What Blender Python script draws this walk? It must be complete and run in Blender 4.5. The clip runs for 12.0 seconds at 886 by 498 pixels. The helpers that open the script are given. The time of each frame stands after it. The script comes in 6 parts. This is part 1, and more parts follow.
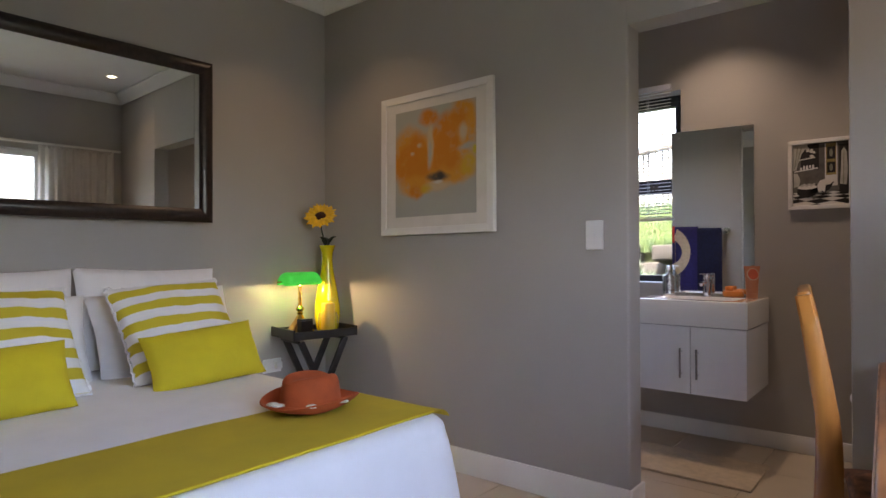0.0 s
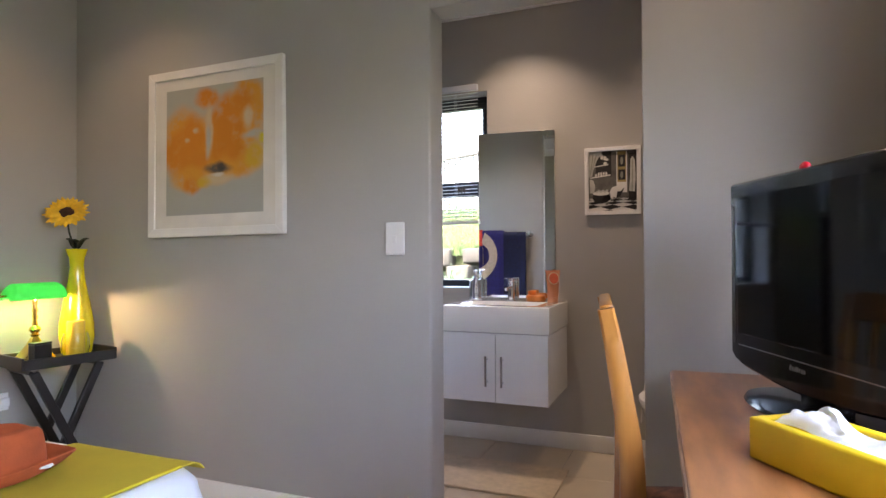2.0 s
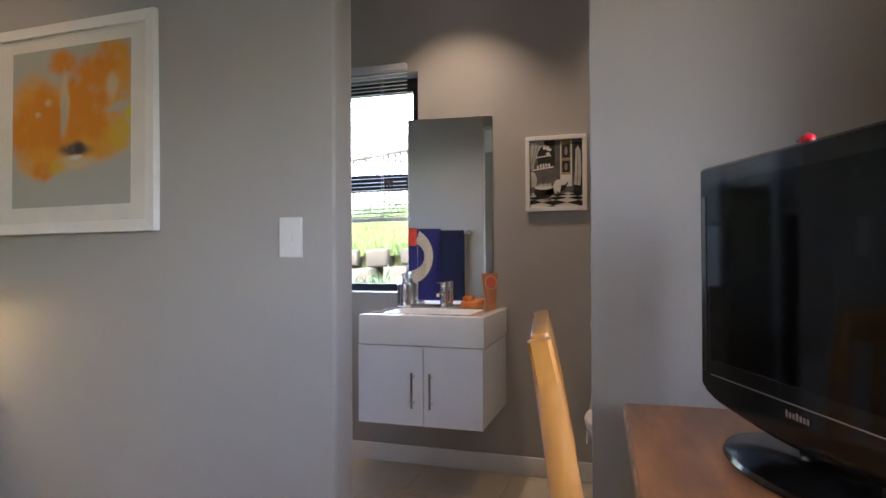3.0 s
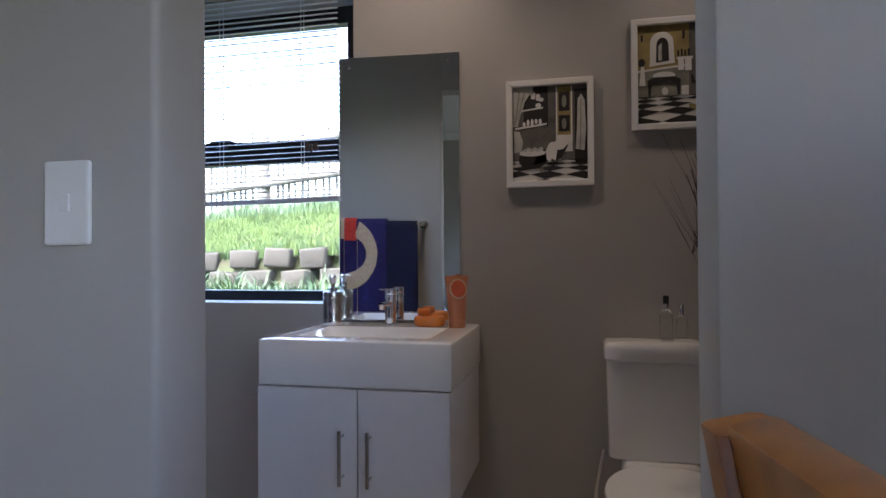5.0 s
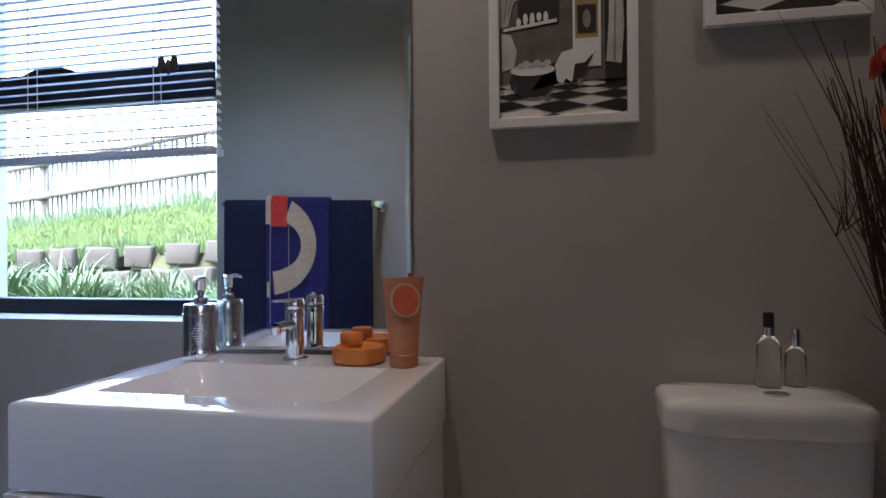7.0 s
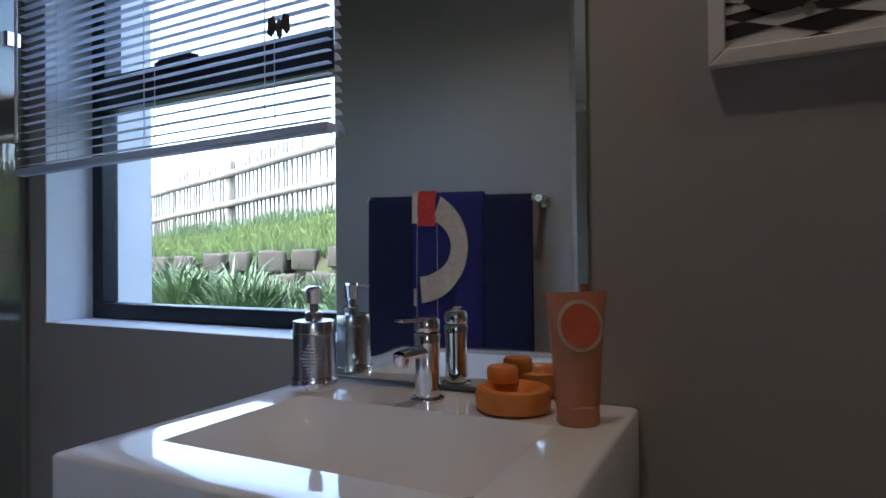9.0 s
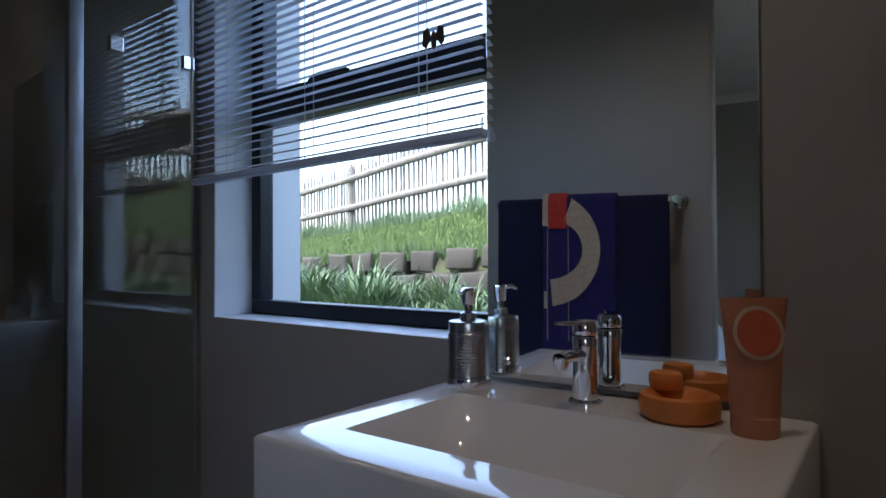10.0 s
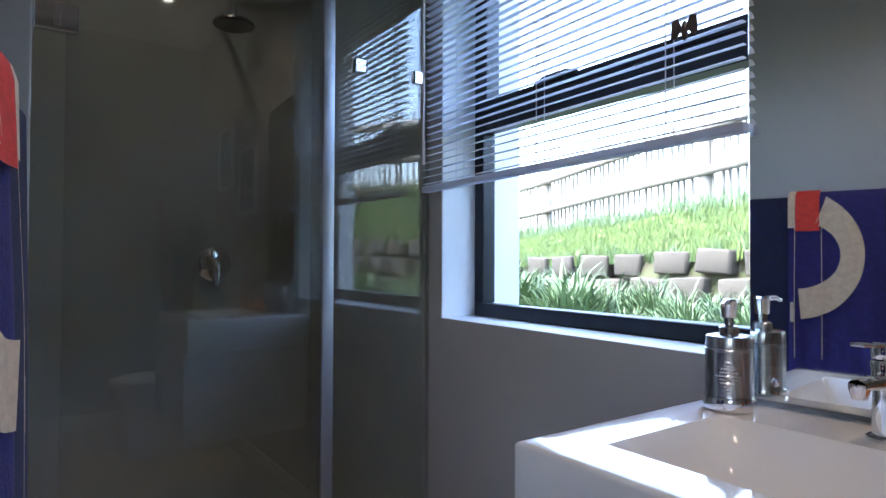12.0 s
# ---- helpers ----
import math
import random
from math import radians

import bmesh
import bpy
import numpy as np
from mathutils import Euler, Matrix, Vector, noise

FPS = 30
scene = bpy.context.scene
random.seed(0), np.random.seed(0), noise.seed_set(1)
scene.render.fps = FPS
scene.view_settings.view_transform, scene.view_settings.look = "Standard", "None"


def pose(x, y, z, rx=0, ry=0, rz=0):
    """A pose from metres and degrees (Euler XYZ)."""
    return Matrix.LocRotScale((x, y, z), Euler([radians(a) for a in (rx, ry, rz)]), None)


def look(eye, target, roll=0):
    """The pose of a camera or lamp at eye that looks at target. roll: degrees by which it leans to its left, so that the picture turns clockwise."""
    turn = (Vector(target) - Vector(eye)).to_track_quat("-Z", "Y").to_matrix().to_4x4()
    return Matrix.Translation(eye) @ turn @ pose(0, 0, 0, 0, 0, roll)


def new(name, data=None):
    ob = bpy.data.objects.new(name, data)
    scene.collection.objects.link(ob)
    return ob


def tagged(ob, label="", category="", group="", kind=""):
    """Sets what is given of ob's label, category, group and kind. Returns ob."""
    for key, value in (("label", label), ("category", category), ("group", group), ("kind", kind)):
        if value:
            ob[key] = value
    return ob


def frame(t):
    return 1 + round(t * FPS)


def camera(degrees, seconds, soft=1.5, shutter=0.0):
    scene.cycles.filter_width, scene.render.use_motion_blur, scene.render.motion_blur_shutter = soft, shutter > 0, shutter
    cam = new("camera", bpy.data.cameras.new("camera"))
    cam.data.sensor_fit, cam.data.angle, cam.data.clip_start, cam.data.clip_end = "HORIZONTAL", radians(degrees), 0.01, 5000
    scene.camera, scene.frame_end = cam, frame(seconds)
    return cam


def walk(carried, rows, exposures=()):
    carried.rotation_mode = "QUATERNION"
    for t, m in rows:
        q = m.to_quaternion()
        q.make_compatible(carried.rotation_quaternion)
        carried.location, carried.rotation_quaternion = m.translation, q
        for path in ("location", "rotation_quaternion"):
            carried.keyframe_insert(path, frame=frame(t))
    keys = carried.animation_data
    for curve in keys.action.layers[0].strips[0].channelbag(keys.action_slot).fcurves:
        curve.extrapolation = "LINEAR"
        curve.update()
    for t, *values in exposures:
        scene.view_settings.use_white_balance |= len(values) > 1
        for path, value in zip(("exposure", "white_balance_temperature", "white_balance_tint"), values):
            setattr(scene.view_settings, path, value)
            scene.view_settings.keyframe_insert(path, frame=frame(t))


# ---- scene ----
cam = camera(72.5, 12.0)
PATH = [
    (0, (0.079, 1.051, 1.09), (-1.184, 2.602, 1.106), -0.2),
    (0.5, (0.03, 1.158, 1.094), (-1.151, 2.772, 1.108), -0.3),
    (1, (-0.001, 1.26, 1.106), (-1.053, 2.961, 1.121), -0.2),
    (1.5, (0.007, 1.308, 1.106), (-0.89, 3.095, 1.123), -0.3),
    (2, (0.005, 1.378, 1.104), (-0.754, 3.228, 1.124), -0.3),
    (2.5, (-0.005, 1.546, 1.099), (-0.66, 3.436, 1.117), -0.3),
    (3, (-0.03, 1.802, 1.114), (-0.631, 3.71, 1.13), -0.3),
    (3.2, (-0.066, 1.901, 1.114), (-0.642, 3.816, 1.131), -0.4),
    (4.8, (-0.265, 2.61, 1.106), (-0.727, 4.556, 1.121), -0.3),
    (5, (-0.296, 2.688, 1.084), (-0.736, 4.639, 1.107), -0.4),
    (5.5, (-0.339, 2.89, 1.078), (-0.75, 4.847, 1.098), -0.4),
    (6, (-0.352, 3.106, 1.062), (-0.75, 5.066, 1.082), -0.4),
    (6.5, (-0.356, 3.359, 1.059), (-0.755, 5.318, 1.081), -0.5),
    (6.7, (-0.365, 3.439, 1.067), (-0.765, 5.398, 1.08), -0.5),
    (8.3, (-0.468, 3.894, 1.06), (-1.095, 5.793, 1.082), -0.4),
    (8.5, (-0.474, 3.9, 1.058), (-1.185, 5.769, 1.081), -0.5),
    (9, (-0.496, 3.905, 1.067), (-1.401, 5.688, 1.089), -0.6),
    (9.5, (-0.535, 3.872, 1.07), (-1.591, 5.57, 1.098), -0.3),
    (10, (-0.554, 3.848, 1.069), (-1.76, 5.444, 1.1), -0.3),
    (10.5, (-0.569, 3.835, 1.07), (-1.906, 5.322, 1.105), -0.0),
    (11, (-0.594, 3.825, 1.071), (-2.051, 5.195, 1.112), -0.2),
    (11.5, (-0.615, 3.813, 1.07), (-2.171, 5.069, 1.115), 0.1),
    (12, (-0.633, 3.794, 1.077), (-2.269, 4.943, 1.115), 0.2),
]
EXPOSURES = [(0.0, 4.25, 7000, 23), (1.0, 4.65, 7000, 23), (2.0, 5.0, 6800, 20), (3.0, 4.75, 6600, 18), (4.8, 4.1, 6000, 17), (6.0, 4.3, 5750, 17),
             (6.7, 4.25, 5700, 17), (8.5, 3.6, 5850, 15), (9.5, 3.15, 5850, 14), (10.2, 2.85, 5850, 14), (11.0, 3.25, 5800, 14), (12.0, 4.3, 5800, 15)]
walk(cam, [(t, look(eye, target, roll)) for t, eye, target, roll in PATH], EXPOSURES)

# ---- world, sun and lamps ----
world = bpy.data.worlds.new("sky")
scene.world = world
world.use_nodes = True
wn = world.node_tree
sky = wn.nodes.new("ShaderNodeTexSky")
sky.sky_type = "NISHITA"
sky.sun_disc = False
sky.sun_elevation = radians(60)
sky.sun_rotation = radians(202)
sky.dust_density = 4.0
sky.air_density = 1.2
wn.links.new(sky.outputs[0], wn.nodes["Background"].inputs[0])
wn.nodes["Background"].inputs[1].default_value = 0.15

sun = new("sun", bpy.data.lights.new("sun", "SUN"))
sun.data.energy, sun.data.angle, sun.data.color = 0.5, radians(14.0), (1.0, 0.97, 0.92)
sun.matrix_world = look((-3.0, -2.5, 14.0), (0.0, 5.0, 0.0))


def downlamp(x, y, z, power, cone=100, tint=(1.0, 0.72, 0.45)):
    """The lamp inside a ceiling downlight."""
    ob = new("downlight_lamp", bpy.data.lights.new("downlight_lamp", "SPOT"))
    ob.data.energy, ob.data.color, ob.data.spot_size, ob.data.spot_blend = power, tint, radians(cone), 0.7
    ob.data.shadow_soft_size = 0.03
    ob.matrix_world = look((x, y, z), (x, y, 0.001))
    return ob


winlamp = new("window_daylight", bpy.data.lights.new("window_daylight", "AREA"))
winlamp.data.shape, winlamp.data.size, winlamp.data.size_y = "RECTANGLE", 1.75, 0.95
winlamp.data.energy, winlamp.data.color = 0.16, (0.86, 0.93, 1.0)
winlamp.matrix_world = look((0.80, 1.85, 1.485), (-1.0, 1.85, 1.48))

# ---- materials ----
def mat(name, colour, rough=0.6, metal=0.0, vary=0.08, scale=6.0, bump=0.0, bump_scale=120.0, spec=0.5, coat=0.0,
        sheen=0.0, random_tone=0.0, stretch=(1, 1, 1), second=None):
    m = bpy.data.materials.new(name)
    m.use_nodes = True
    nt = m.node_tree
    b = nt.nodes["Principled BSDF"]
    L = nt.links.new
    b.inputs["Roughness"].default_value = rough
    b.inputs["Metallic"].default_value = metal
    b.inputs["Specular IOR Level"].default_value = spec
    b.inputs["Coat Weight"].default_value = coat
    b.inputs["Sheen Weight"].default_value = sheen
    tc = nt.nodes.new("ShaderNodeTexCoord")
    mp = nt.nodes.new("ShaderNodeMapping")
    mp.inputs["Scale"].default_value = stretch
    L(tc.outputs["Object"], mp.inputs[0])
    n = nt.nodes.new("ShaderNodeTexNoise")
    n.inputs["Scale"].default_value, n.inputs["Detail"].default_value = scale, 6
    L(mp.outputs[0], n.inputs["Vector"])
    ramp = nt.nodes.new("ShaderNodeValToRGB")
    c = Vector(colour)
    d = Vector(second) if second else c * (1 - 2 * vary)
    ramp.color_ramp.elements[0].color = (*d, 1)
    ramp.color_ramp.elements[1].color = (*(c if second else c * (1 + vary)), 1)
    ramp.color_ramp.elements[0].position, ramp.color_ramp.elements[1].position = 0.3, 0.7
    L(n.outputs["Fac"], ramp.inputs[0])
    out = ramp.outputs[0]
    if random_tone:
        oi = nt.nodes.new("ShaderNodeObjectInfo")
        hs = nt.nodes.new("ShaderNodeHueSaturation")
        mr = nt.nodes.new("ShaderNodeMapRange")
        mr.inputs[3].default_value, mr.inputs[4].default_value = 1 - random_tone, 1 + random_tone
        L(oi.outputs["Random"], mr.inputs[0])
        L(mr.outputs[0], hs.inputs["Value"])
        L(out, hs.inputs["Color"])
        out = hs.outputs[0]
    L(out, b.inputs["Base Color"])
    rr = nt.nodes.new("ShaderNodeMapRange")
    rr.inputs[3].default_value, rr.inputs[4].default_value = max(0.02, rough * 0.85), min(1, rough * 1.12)
    L(n.outputs["Fac"], rr.inputs[0])
    L(rr.outputs[0], b.inputs["Roughness"])
    if bump:
        n2 = nt.nodes.new("ShaderNodeTexNoise")
        n2.inputs["Scale"].default_value, n2.inputs["Detail"].default_value = bump_scale, 4
        L(mp.outputs[0], n2.inputs["Vector"])
        bp = nt.nodes.new("ShaderNodeBump")
        bp.inputs["Strength"].default_value, bp.inputs["Distance"].default_value = bump, 0.004
        L(n2.outputs["Fac"], bp.inputs["Height"])
        L(bp.outputs[0], b.inputs["Normal"])
    return m


def glow(name, colour, strength):
    m = bpy.data.materials.new(name)
    m.use_nodes = True
    b = m.node_tree.nodes["Principled BSDF"]
    b.inputs["Base Color"].default_value = (*colour, 1)
    b.inputs["Emission Color"].default_value = (*colour, 1)
    b.inputs["Emission Strength"].default_value = strength
    return m


def glass(name, colour=(1, 1, 1), rough=0.0, ior=1.45):
    m = bpy.data.materials.new(name)
    m.use_nodes = True
    b = m.node_tree.nodes["Principled BSDF"]
    b.inputs["Base Color"].default_value = (*colour, 1)
    b.inputs["Roughness"].default_value = rough
    b.inputs["IOR"].default_value = ior
    b.inputs["Transmission Weight"].default_value = 1.0
    return m


def pane_glass(name, tint, gloss):
    """Thin sheet glass: clear tint with a mirror gloss that grows at grazing angles."""
    m = bpy.data.materials.new(name)
    m.use_nodes = True
    nt = m.node_tree
    for nd in list(nt.nodes):
        if nd.type == "BSDF_PRINCIPLED":
            nt.nodes.remove(nd)
    out = nt.nodes["Material Output"]
    tr = nt.nodes.new("ShaderNodeBsdfTransparent")
    tr.inputs[0].default_value = (*tint, 1)
    gl = nt.nodes.new("ShaderNodeBsdfGlossy")
    gl.inputs["Roughness"].default_value = 0.01
    lw = nt.nodes.new("ShaderNodeLayerWeight")
    lw.inputs[0].default_value = 0.5
    pw = nt.nodes.new("ShaderNodeMath")
    pw.operation = "POWER"
    pw.inputs[1].default_value = 4.0
    fr = nt.nodes.new("ShaderNodeMath")
    fr.operation = "MULTIPLY_ADD"
    fr.inputs[1].default_value, fr.inputs[2].default_value = 1 - gloss, gloss
    nt.links.new(lw.outputs["Facing"], pw.inputs[0])
    nt.links.new(pw.outputs[0], fr.inputs[0])
    mx = nt.nodes.new("ShaderNodeMixShader")
    nt.links.new(fr.outputs[0], mx.inputs[0])
    nt.links.new(tr.outputs[0], mx.inputs[1])
    nt.links.new(gl.outputs[0], mx.inputs[2])
    nt.links.new(mx.outputs[0], out.inputs[0])
    return m


def painted(name, ground, strokes, warp=0.05):
    """A soft brushed painting: elliptical strokes (x, z, rx, rz, soft, colour) in metres, edges broken by noise."""
    m = bpy.data.materials.new(name)
    m.use_nodes = True
    nt = m.node_tree
    L = nt.links.new
    b = nt.nodes["Principled BSDF"]
    b.inputs["Roughness"].default_value = 0.75
    tc = nt.nodes.new("ShaderNodeTexCoord")
    n = nt.nodes.new("ShaderNodeTexNoise")
    n.inputs["Scale"].default_value, n.inputs["Detail"].default_value = 11.0, 7
    L(tc.outputs["Object"], n.inputs["Vector"])
    sc = nt.nodes.new("ShaderNodeVectorMath")
    sc.operation = "MULTIPLY_ADD"
    sc.inputs[1].default_value = (2 * warp, 0, 2 * warp)
    sc.inputs[2].default_value = (-warp, 0, -warp)
    L(n.outputs["Color"], sc.inputs[0])
    ad = nt.nodes.new("ShaderNodeVectorMath")
    L(tc.outputs["Object"], ad.inputs[0])
    L(sc.outputs[0], ad.inputs[1])
    n2 = nt.nodes.new("ShaderNodeTexNoise")
    n2.inputs["Scale"].default_value, n2.inputs["Detail"].default_value = 26.0, 5
    L(tc.outputs["Object"], n2.inputs["Vector"])
    col = nt.nodes.new("ShaderNodeRGB")
    col.outputs[0].default_value = (*ground, 1)
    out = col.outputs[0]
    for x, z, rx, rz, soft, c in strokes:
        mp = nt.nodes.new("ShaderNodeMapping")
        mp.vector_type = "POINT"
        mp.inputs["Location"].default_value = (-x / rx, 0, -z / rz)
        mp.inputs["Scale"].default_value = (1 / rx, 0, 1 / rz)
        L(ad.outputs[0], mp.inputs[0])
        ln = nt.nodes.new("ShaderNodeVectorMath")
        ln.operation = "LENGTH"
        L(mp.outputs[0], ln.inputs[0])
        mr = nt.nodes.new("ShaderNodeMapRange")
        mr.interpolation_type = "SMOOTHSTEP"
        mr.inputs[1].default_value, mr.inputs[2].default_value = 1 + soft, 1 - soft
        L(ln.outputs["Value"], mr.inputs[0])
        br = nt.nodes.new("ShaderNodeMath")
        br.operation = "MULTIPLY"
        mr2 = nt.nodes.new("ShaderNodeMapRange")
        mr2.inputs[1].default_value, mr2.inputs[2].default_value = 0.3, 0.55
        mr2.inputs[3].default_value, mr2.inputs[4].default_value = 0.55, 1.0
        L(n2.outputs["Fac"], mr2.inputs[0])
        L(mr.outputs[0], br.inputs[0])
        L(mr2.outputs[0], br.inputs[1])
        mx = nt.nodes.new("ShaderNodeMix")
        mx.data_type = "RGBA"
        mx.inputs[7].default_value = (*c, 1)
        L(br.outputs[0], mx.inputs[0])
        L(out, mx.inputs[6])
        out = mx.outputs[2]
    L(out, b.inputs["Base Color"])
    return m


M_WALL = mat("wall_paint", (0.405, 0.388, 0.368), 0.55, vary=0.025, scale=2.0, bump=0.10, bump_scale=90)
M_CEIL = mat("ceiling_paint", (0.78, 0.78, 0.77), 0.8, vary=0.02, scale=3.0, bump=0.05)
M_TRIM = mat("trim_paint", (0.80, 0.79, 0.76), 0.35, vary=0.02, scale=5.0)
M_REVEAL = mat("reveal_paint", (0.74, 0.75, 0.75), 0.5, vary=0.03, scale=4.0, bump=0.06)
M_TILE = mat("floor_tile", (0.58, 0.50, 0.40), 0.42, vary=0.025, scale=7.0, bump=0.03, random_tone=0.05)
M_GROUT = mat("grout", (0.25, 0.22, 0.18), 0.9, vary=0.1, scale=40)
M_SHOWER = mat("shower_wall", (0.40, 0.41, 0.38), 0.30, vary=0.08, scale=3.0, bump=0.02, random_tone=0.04)
M_DARKWOOD = mat("dark_wood", (0.022, 0.012, 0.010), 0.35, vary=0.3, scale=5.0, bump=0.05, stretch=(1, 8, 8), coat=0.2)
M_BLACKWOOD = mat("black_wood", (0.014, 0.012, 0.012), 0.45, vary=0.25, scale=8.0, bump=0.05)
M_DESK = mat("desk_wood", (0.52, 0.22, 0.080), 0.36, scale=3.4, stretch=(5, 1.0, 5), second=(0.21, 0.072, 0.024), bump=0.04, coat=0.2)
M_CHAIR = mat("chair_wood", (0.50, 0.21, 0.042), 0.3, scale=4.0, stretch=(9, 9, 1.0), second=(0.33, 0.12, 0.022), bump=0.03, coat=0.3)
M_LINEN = mat("white_linen", (0.80, 0.80, 0.82), 0.9, vary=0.02, scale=9, bump=0.12, bump_scale=260, sheen=0.2)
M_YELLOW = mat("yellow_cotton", (0.66, 0.53, 0.02), 0.9, vary=0.05, scale=9, bump=0.15, bump_scale=260)
M_RUNNER = mat("mustard_cotton", (0.56, 0.42, 0.025), 0.9, vary=0.06, scale=6, bump=0.15, bump_scale=240)
M_HAT = mat("orange_felt", (0.46, 0.085, 0.02), 0.95, vary=0.12, scale=14, bump=0.2, bump_scale=180)
M_WHITE = mat("white_lacquer", (0.80, 0.80, 0.82), 0.25, vary=0.012, scale=5, coat=0.3)
M_CERAMIC = mat("white_ceramic", (0.82, 0.81, 0.80), 0.08, vary=0.01, scale=3, coat=0.6)
M_CHROME = mat("chrome", (0.82, 0.83, 0.85), 0.08, metal=1.0, vary=0.02, scale=20)
M_STEEL = mat("brushed_steel", (0.55, 0.56, 0.58), 0.25, metal=1.0, vary=0.08, scale=30, stretch=(1, 1, 12))
M_SATIN = mat("satin_aluminium", (0.42, 0.44, 0.48), 0.42, metal=0.85, vary=0.05, scale=20)
M_BRASS = mat("brass", (0.75, 0.52, 0.16), 0.15, metal=1.0, vary=0.05, scale=20)
M_ALU = mat("dark_aluminium", (0.020, 0.024, 0.032), 0.35, metal=0.3, vary=0.1, scale=30)
M_SLAT = mat("blind_slat", (0.62, 0.64, 0.70), 0.35, vary=0.02, scale=5)
def see_through(m, share, colour):
    """Let light seep through thin cloth or slats."""
    nt = m.node_tree
    t = nt.nodes.new("ShaderNodeBsdfTranslucent")
    t.inputs[0].default_value = (*colour, 1)
    mx = nt.nodes.new("ShaderNodeMixShader")
    mx.inputs[0].default_value = share
    nt.links.new(nt.nodes["Principled BSDF"].outputs[0], mx.inputs[1])
    nt.links.new(t.outputs[0], mx.inputs[2])
    nt.links.new(mx.outputs[0], nt.nodes["Material Output"].inputs[0])


see_through(M_SLAT, 0.35, (0.70, 0.72, 0.80))
M_TVBLACK = mat("tv_plastic", (0.006, 0.006, 0.007), 0.12, vary=0.1, scale=20, spec=0.35, coat=0.1)
M_MOTH = mat("dusky_brown", (0.07, 0.055, 0.05), 0.6, vary=0.2, scale=60)
M_SCREEN = mat("tv_screen", (0.005, 0.006, 0.008), 0.06, vary=0.05, scale=20, spec=0.2)
M_PLASTIC = mat("white_plastic", (0.78, 0.78, 0.78), 0.35, vary=0.01, scale=8)
M_NAVY = mat("navy_terry", (0.008, 0.011, 0.045), 1.0, vary=0.2, scale=60, bump=0.5, bump_scale=300, sheen=0.05)
M_PURPLE = mat("indigo_terry", (0.024, 0.018, 0.125), 1.0, vary=0.12, scale=60, bump=0.5, bump_scale=300, sheen=0.05)
M_CREAM = mat("cream_terry", (0.64, 0.48, 0.34), 1.0, vary=0.08, scale=60, bump=0.5, bump_scale=300)
M_REDT = mat("red_terry", (0.65, 0.05, 0.035), 1.0, vary=0.1, scale=60, bump=0.5, bump_scale=300)
M_MAT = mat("beige_bath_mat", (0.62, 0.52, 0.40), 1.0, vary=0.06, scale=30, bump=0.5, bump_scale=200)
M_ORANGE = mat("orange_soap", (0.70, 0.22, 0.035), 0.4, vary=0.06, scale=25, bump=0.08, bump_scale=60)
M_TUBE = mat("peach_tube", (0.56, 0.22, 0.11), 0.3, vary=0.05, scale=10)
M_CORAL = mat("coral_print", (0.62, 0.13, 0.06), 0.4, vary=0.1, scale=20)
M_MIRROR = mat("mirror_silver", (0.86, 0.90, 0.89), 0.01, metal=1.0, vary=0.0, scale=1)
M_PAPER = mat("white_paper", (0.72, 0.70, 0.66), 0.7, vary=0.03, scale=12)
M_FRAMEW = mat("white_frame", (0.78, 0.77, 0.75), 0.4, vary=0.02, scale=12)
M_INK = mat("black_ink", (0.02, 0.018, 0.018), 0.8, vary=0.2, scale=20)
M_GREYINK = mat("grey_ink", (0.13, 0.12, 0.11), 0.8, vary=0.2, scale=20)
M_TAN = mat("tan_ink", (0.36, 0.27, 0.10), 0.8, vary=0.2, scale=20)
M_ROBE = mat("pale_grey_ink", (0.50, 0.49, 0.45), 0.8, vary=0.12, scale=30)
M_SAGE = mat("sage_ink", (0.24, 0.24, 0.19), 0.8, vary=0.2, scale=20)
M_SUNF = mat("sunflower_petal", (0.80, 0.48, 0.02), 0.7, vary=0.12, scale=30)
M_SEED = mat("sunflower_heart", (0.05, 0.016, 0.008), 0.95, vary=0.3, scale=80, bump=0.6)
M_LEAFD = mat("dark_leaf", (0.02, 0.03, 0.012), 0.6, vary=0.3, scale=20)
M_VASE = mat("yellow_ceramic", (0.74, 0.56, 0.01), 0.2, vary=0.04, scale=8, coat=0.4)
M_CANDLE = mat("yellow_wax", (0.78, 0.50, 0.03), 0.5, vary=0.05, scale=10)
M_TWIG = mat("brown_twig", (0.045, 0.022, 0.016), 0.9, vary=0.3, scale=40)
M_REDFL = mat("red_dried_flower", (0.55, 0.06, 0.015), 0.7, vary=0.25, scale=30, second=(0.30, 0.02, 0.01), bump=0.3)
M_ORANGEFL = mat("orange_dried_flower", (0.62, 0.16, 0.02), 0.6, scale=30, second=(0.45, 0.05, 0.012), bump=0.3)
for m_ in (M_REDFL, M_ORANGEFL):
    see_through(m_, 0.35, (0.75, 0.14, 0.03))
M_DARKVASE = mat("dark_vase", (0.10, 0.045, 0.032), 0.4, vary=0.2, scale=12)
M_GRASS = mat("lawn_blades", (0.125, 0.182, 0.045), 0.8, scale=5, second=(0.062, 0.108, 0.028))
M_PLANT = mat("plant_leaf", (0.120, 0.185, 0.080), 0.55, scale=9, second=(0.040, 0.085, 0.030))
M_SOIL = mat("lawn_soil", (0.050, 0.070, 0.022), 0.95, scale=8, second=(0.042, 0.034, 0.022), bump=0.5, bump_scale=30)
M_STONE = mat("retaining_block", (0.052, 0.048, 0.037), 0.95, vary=0.18, scale=12, bump=0.8, bump_scale=40, random_tone=0.12)
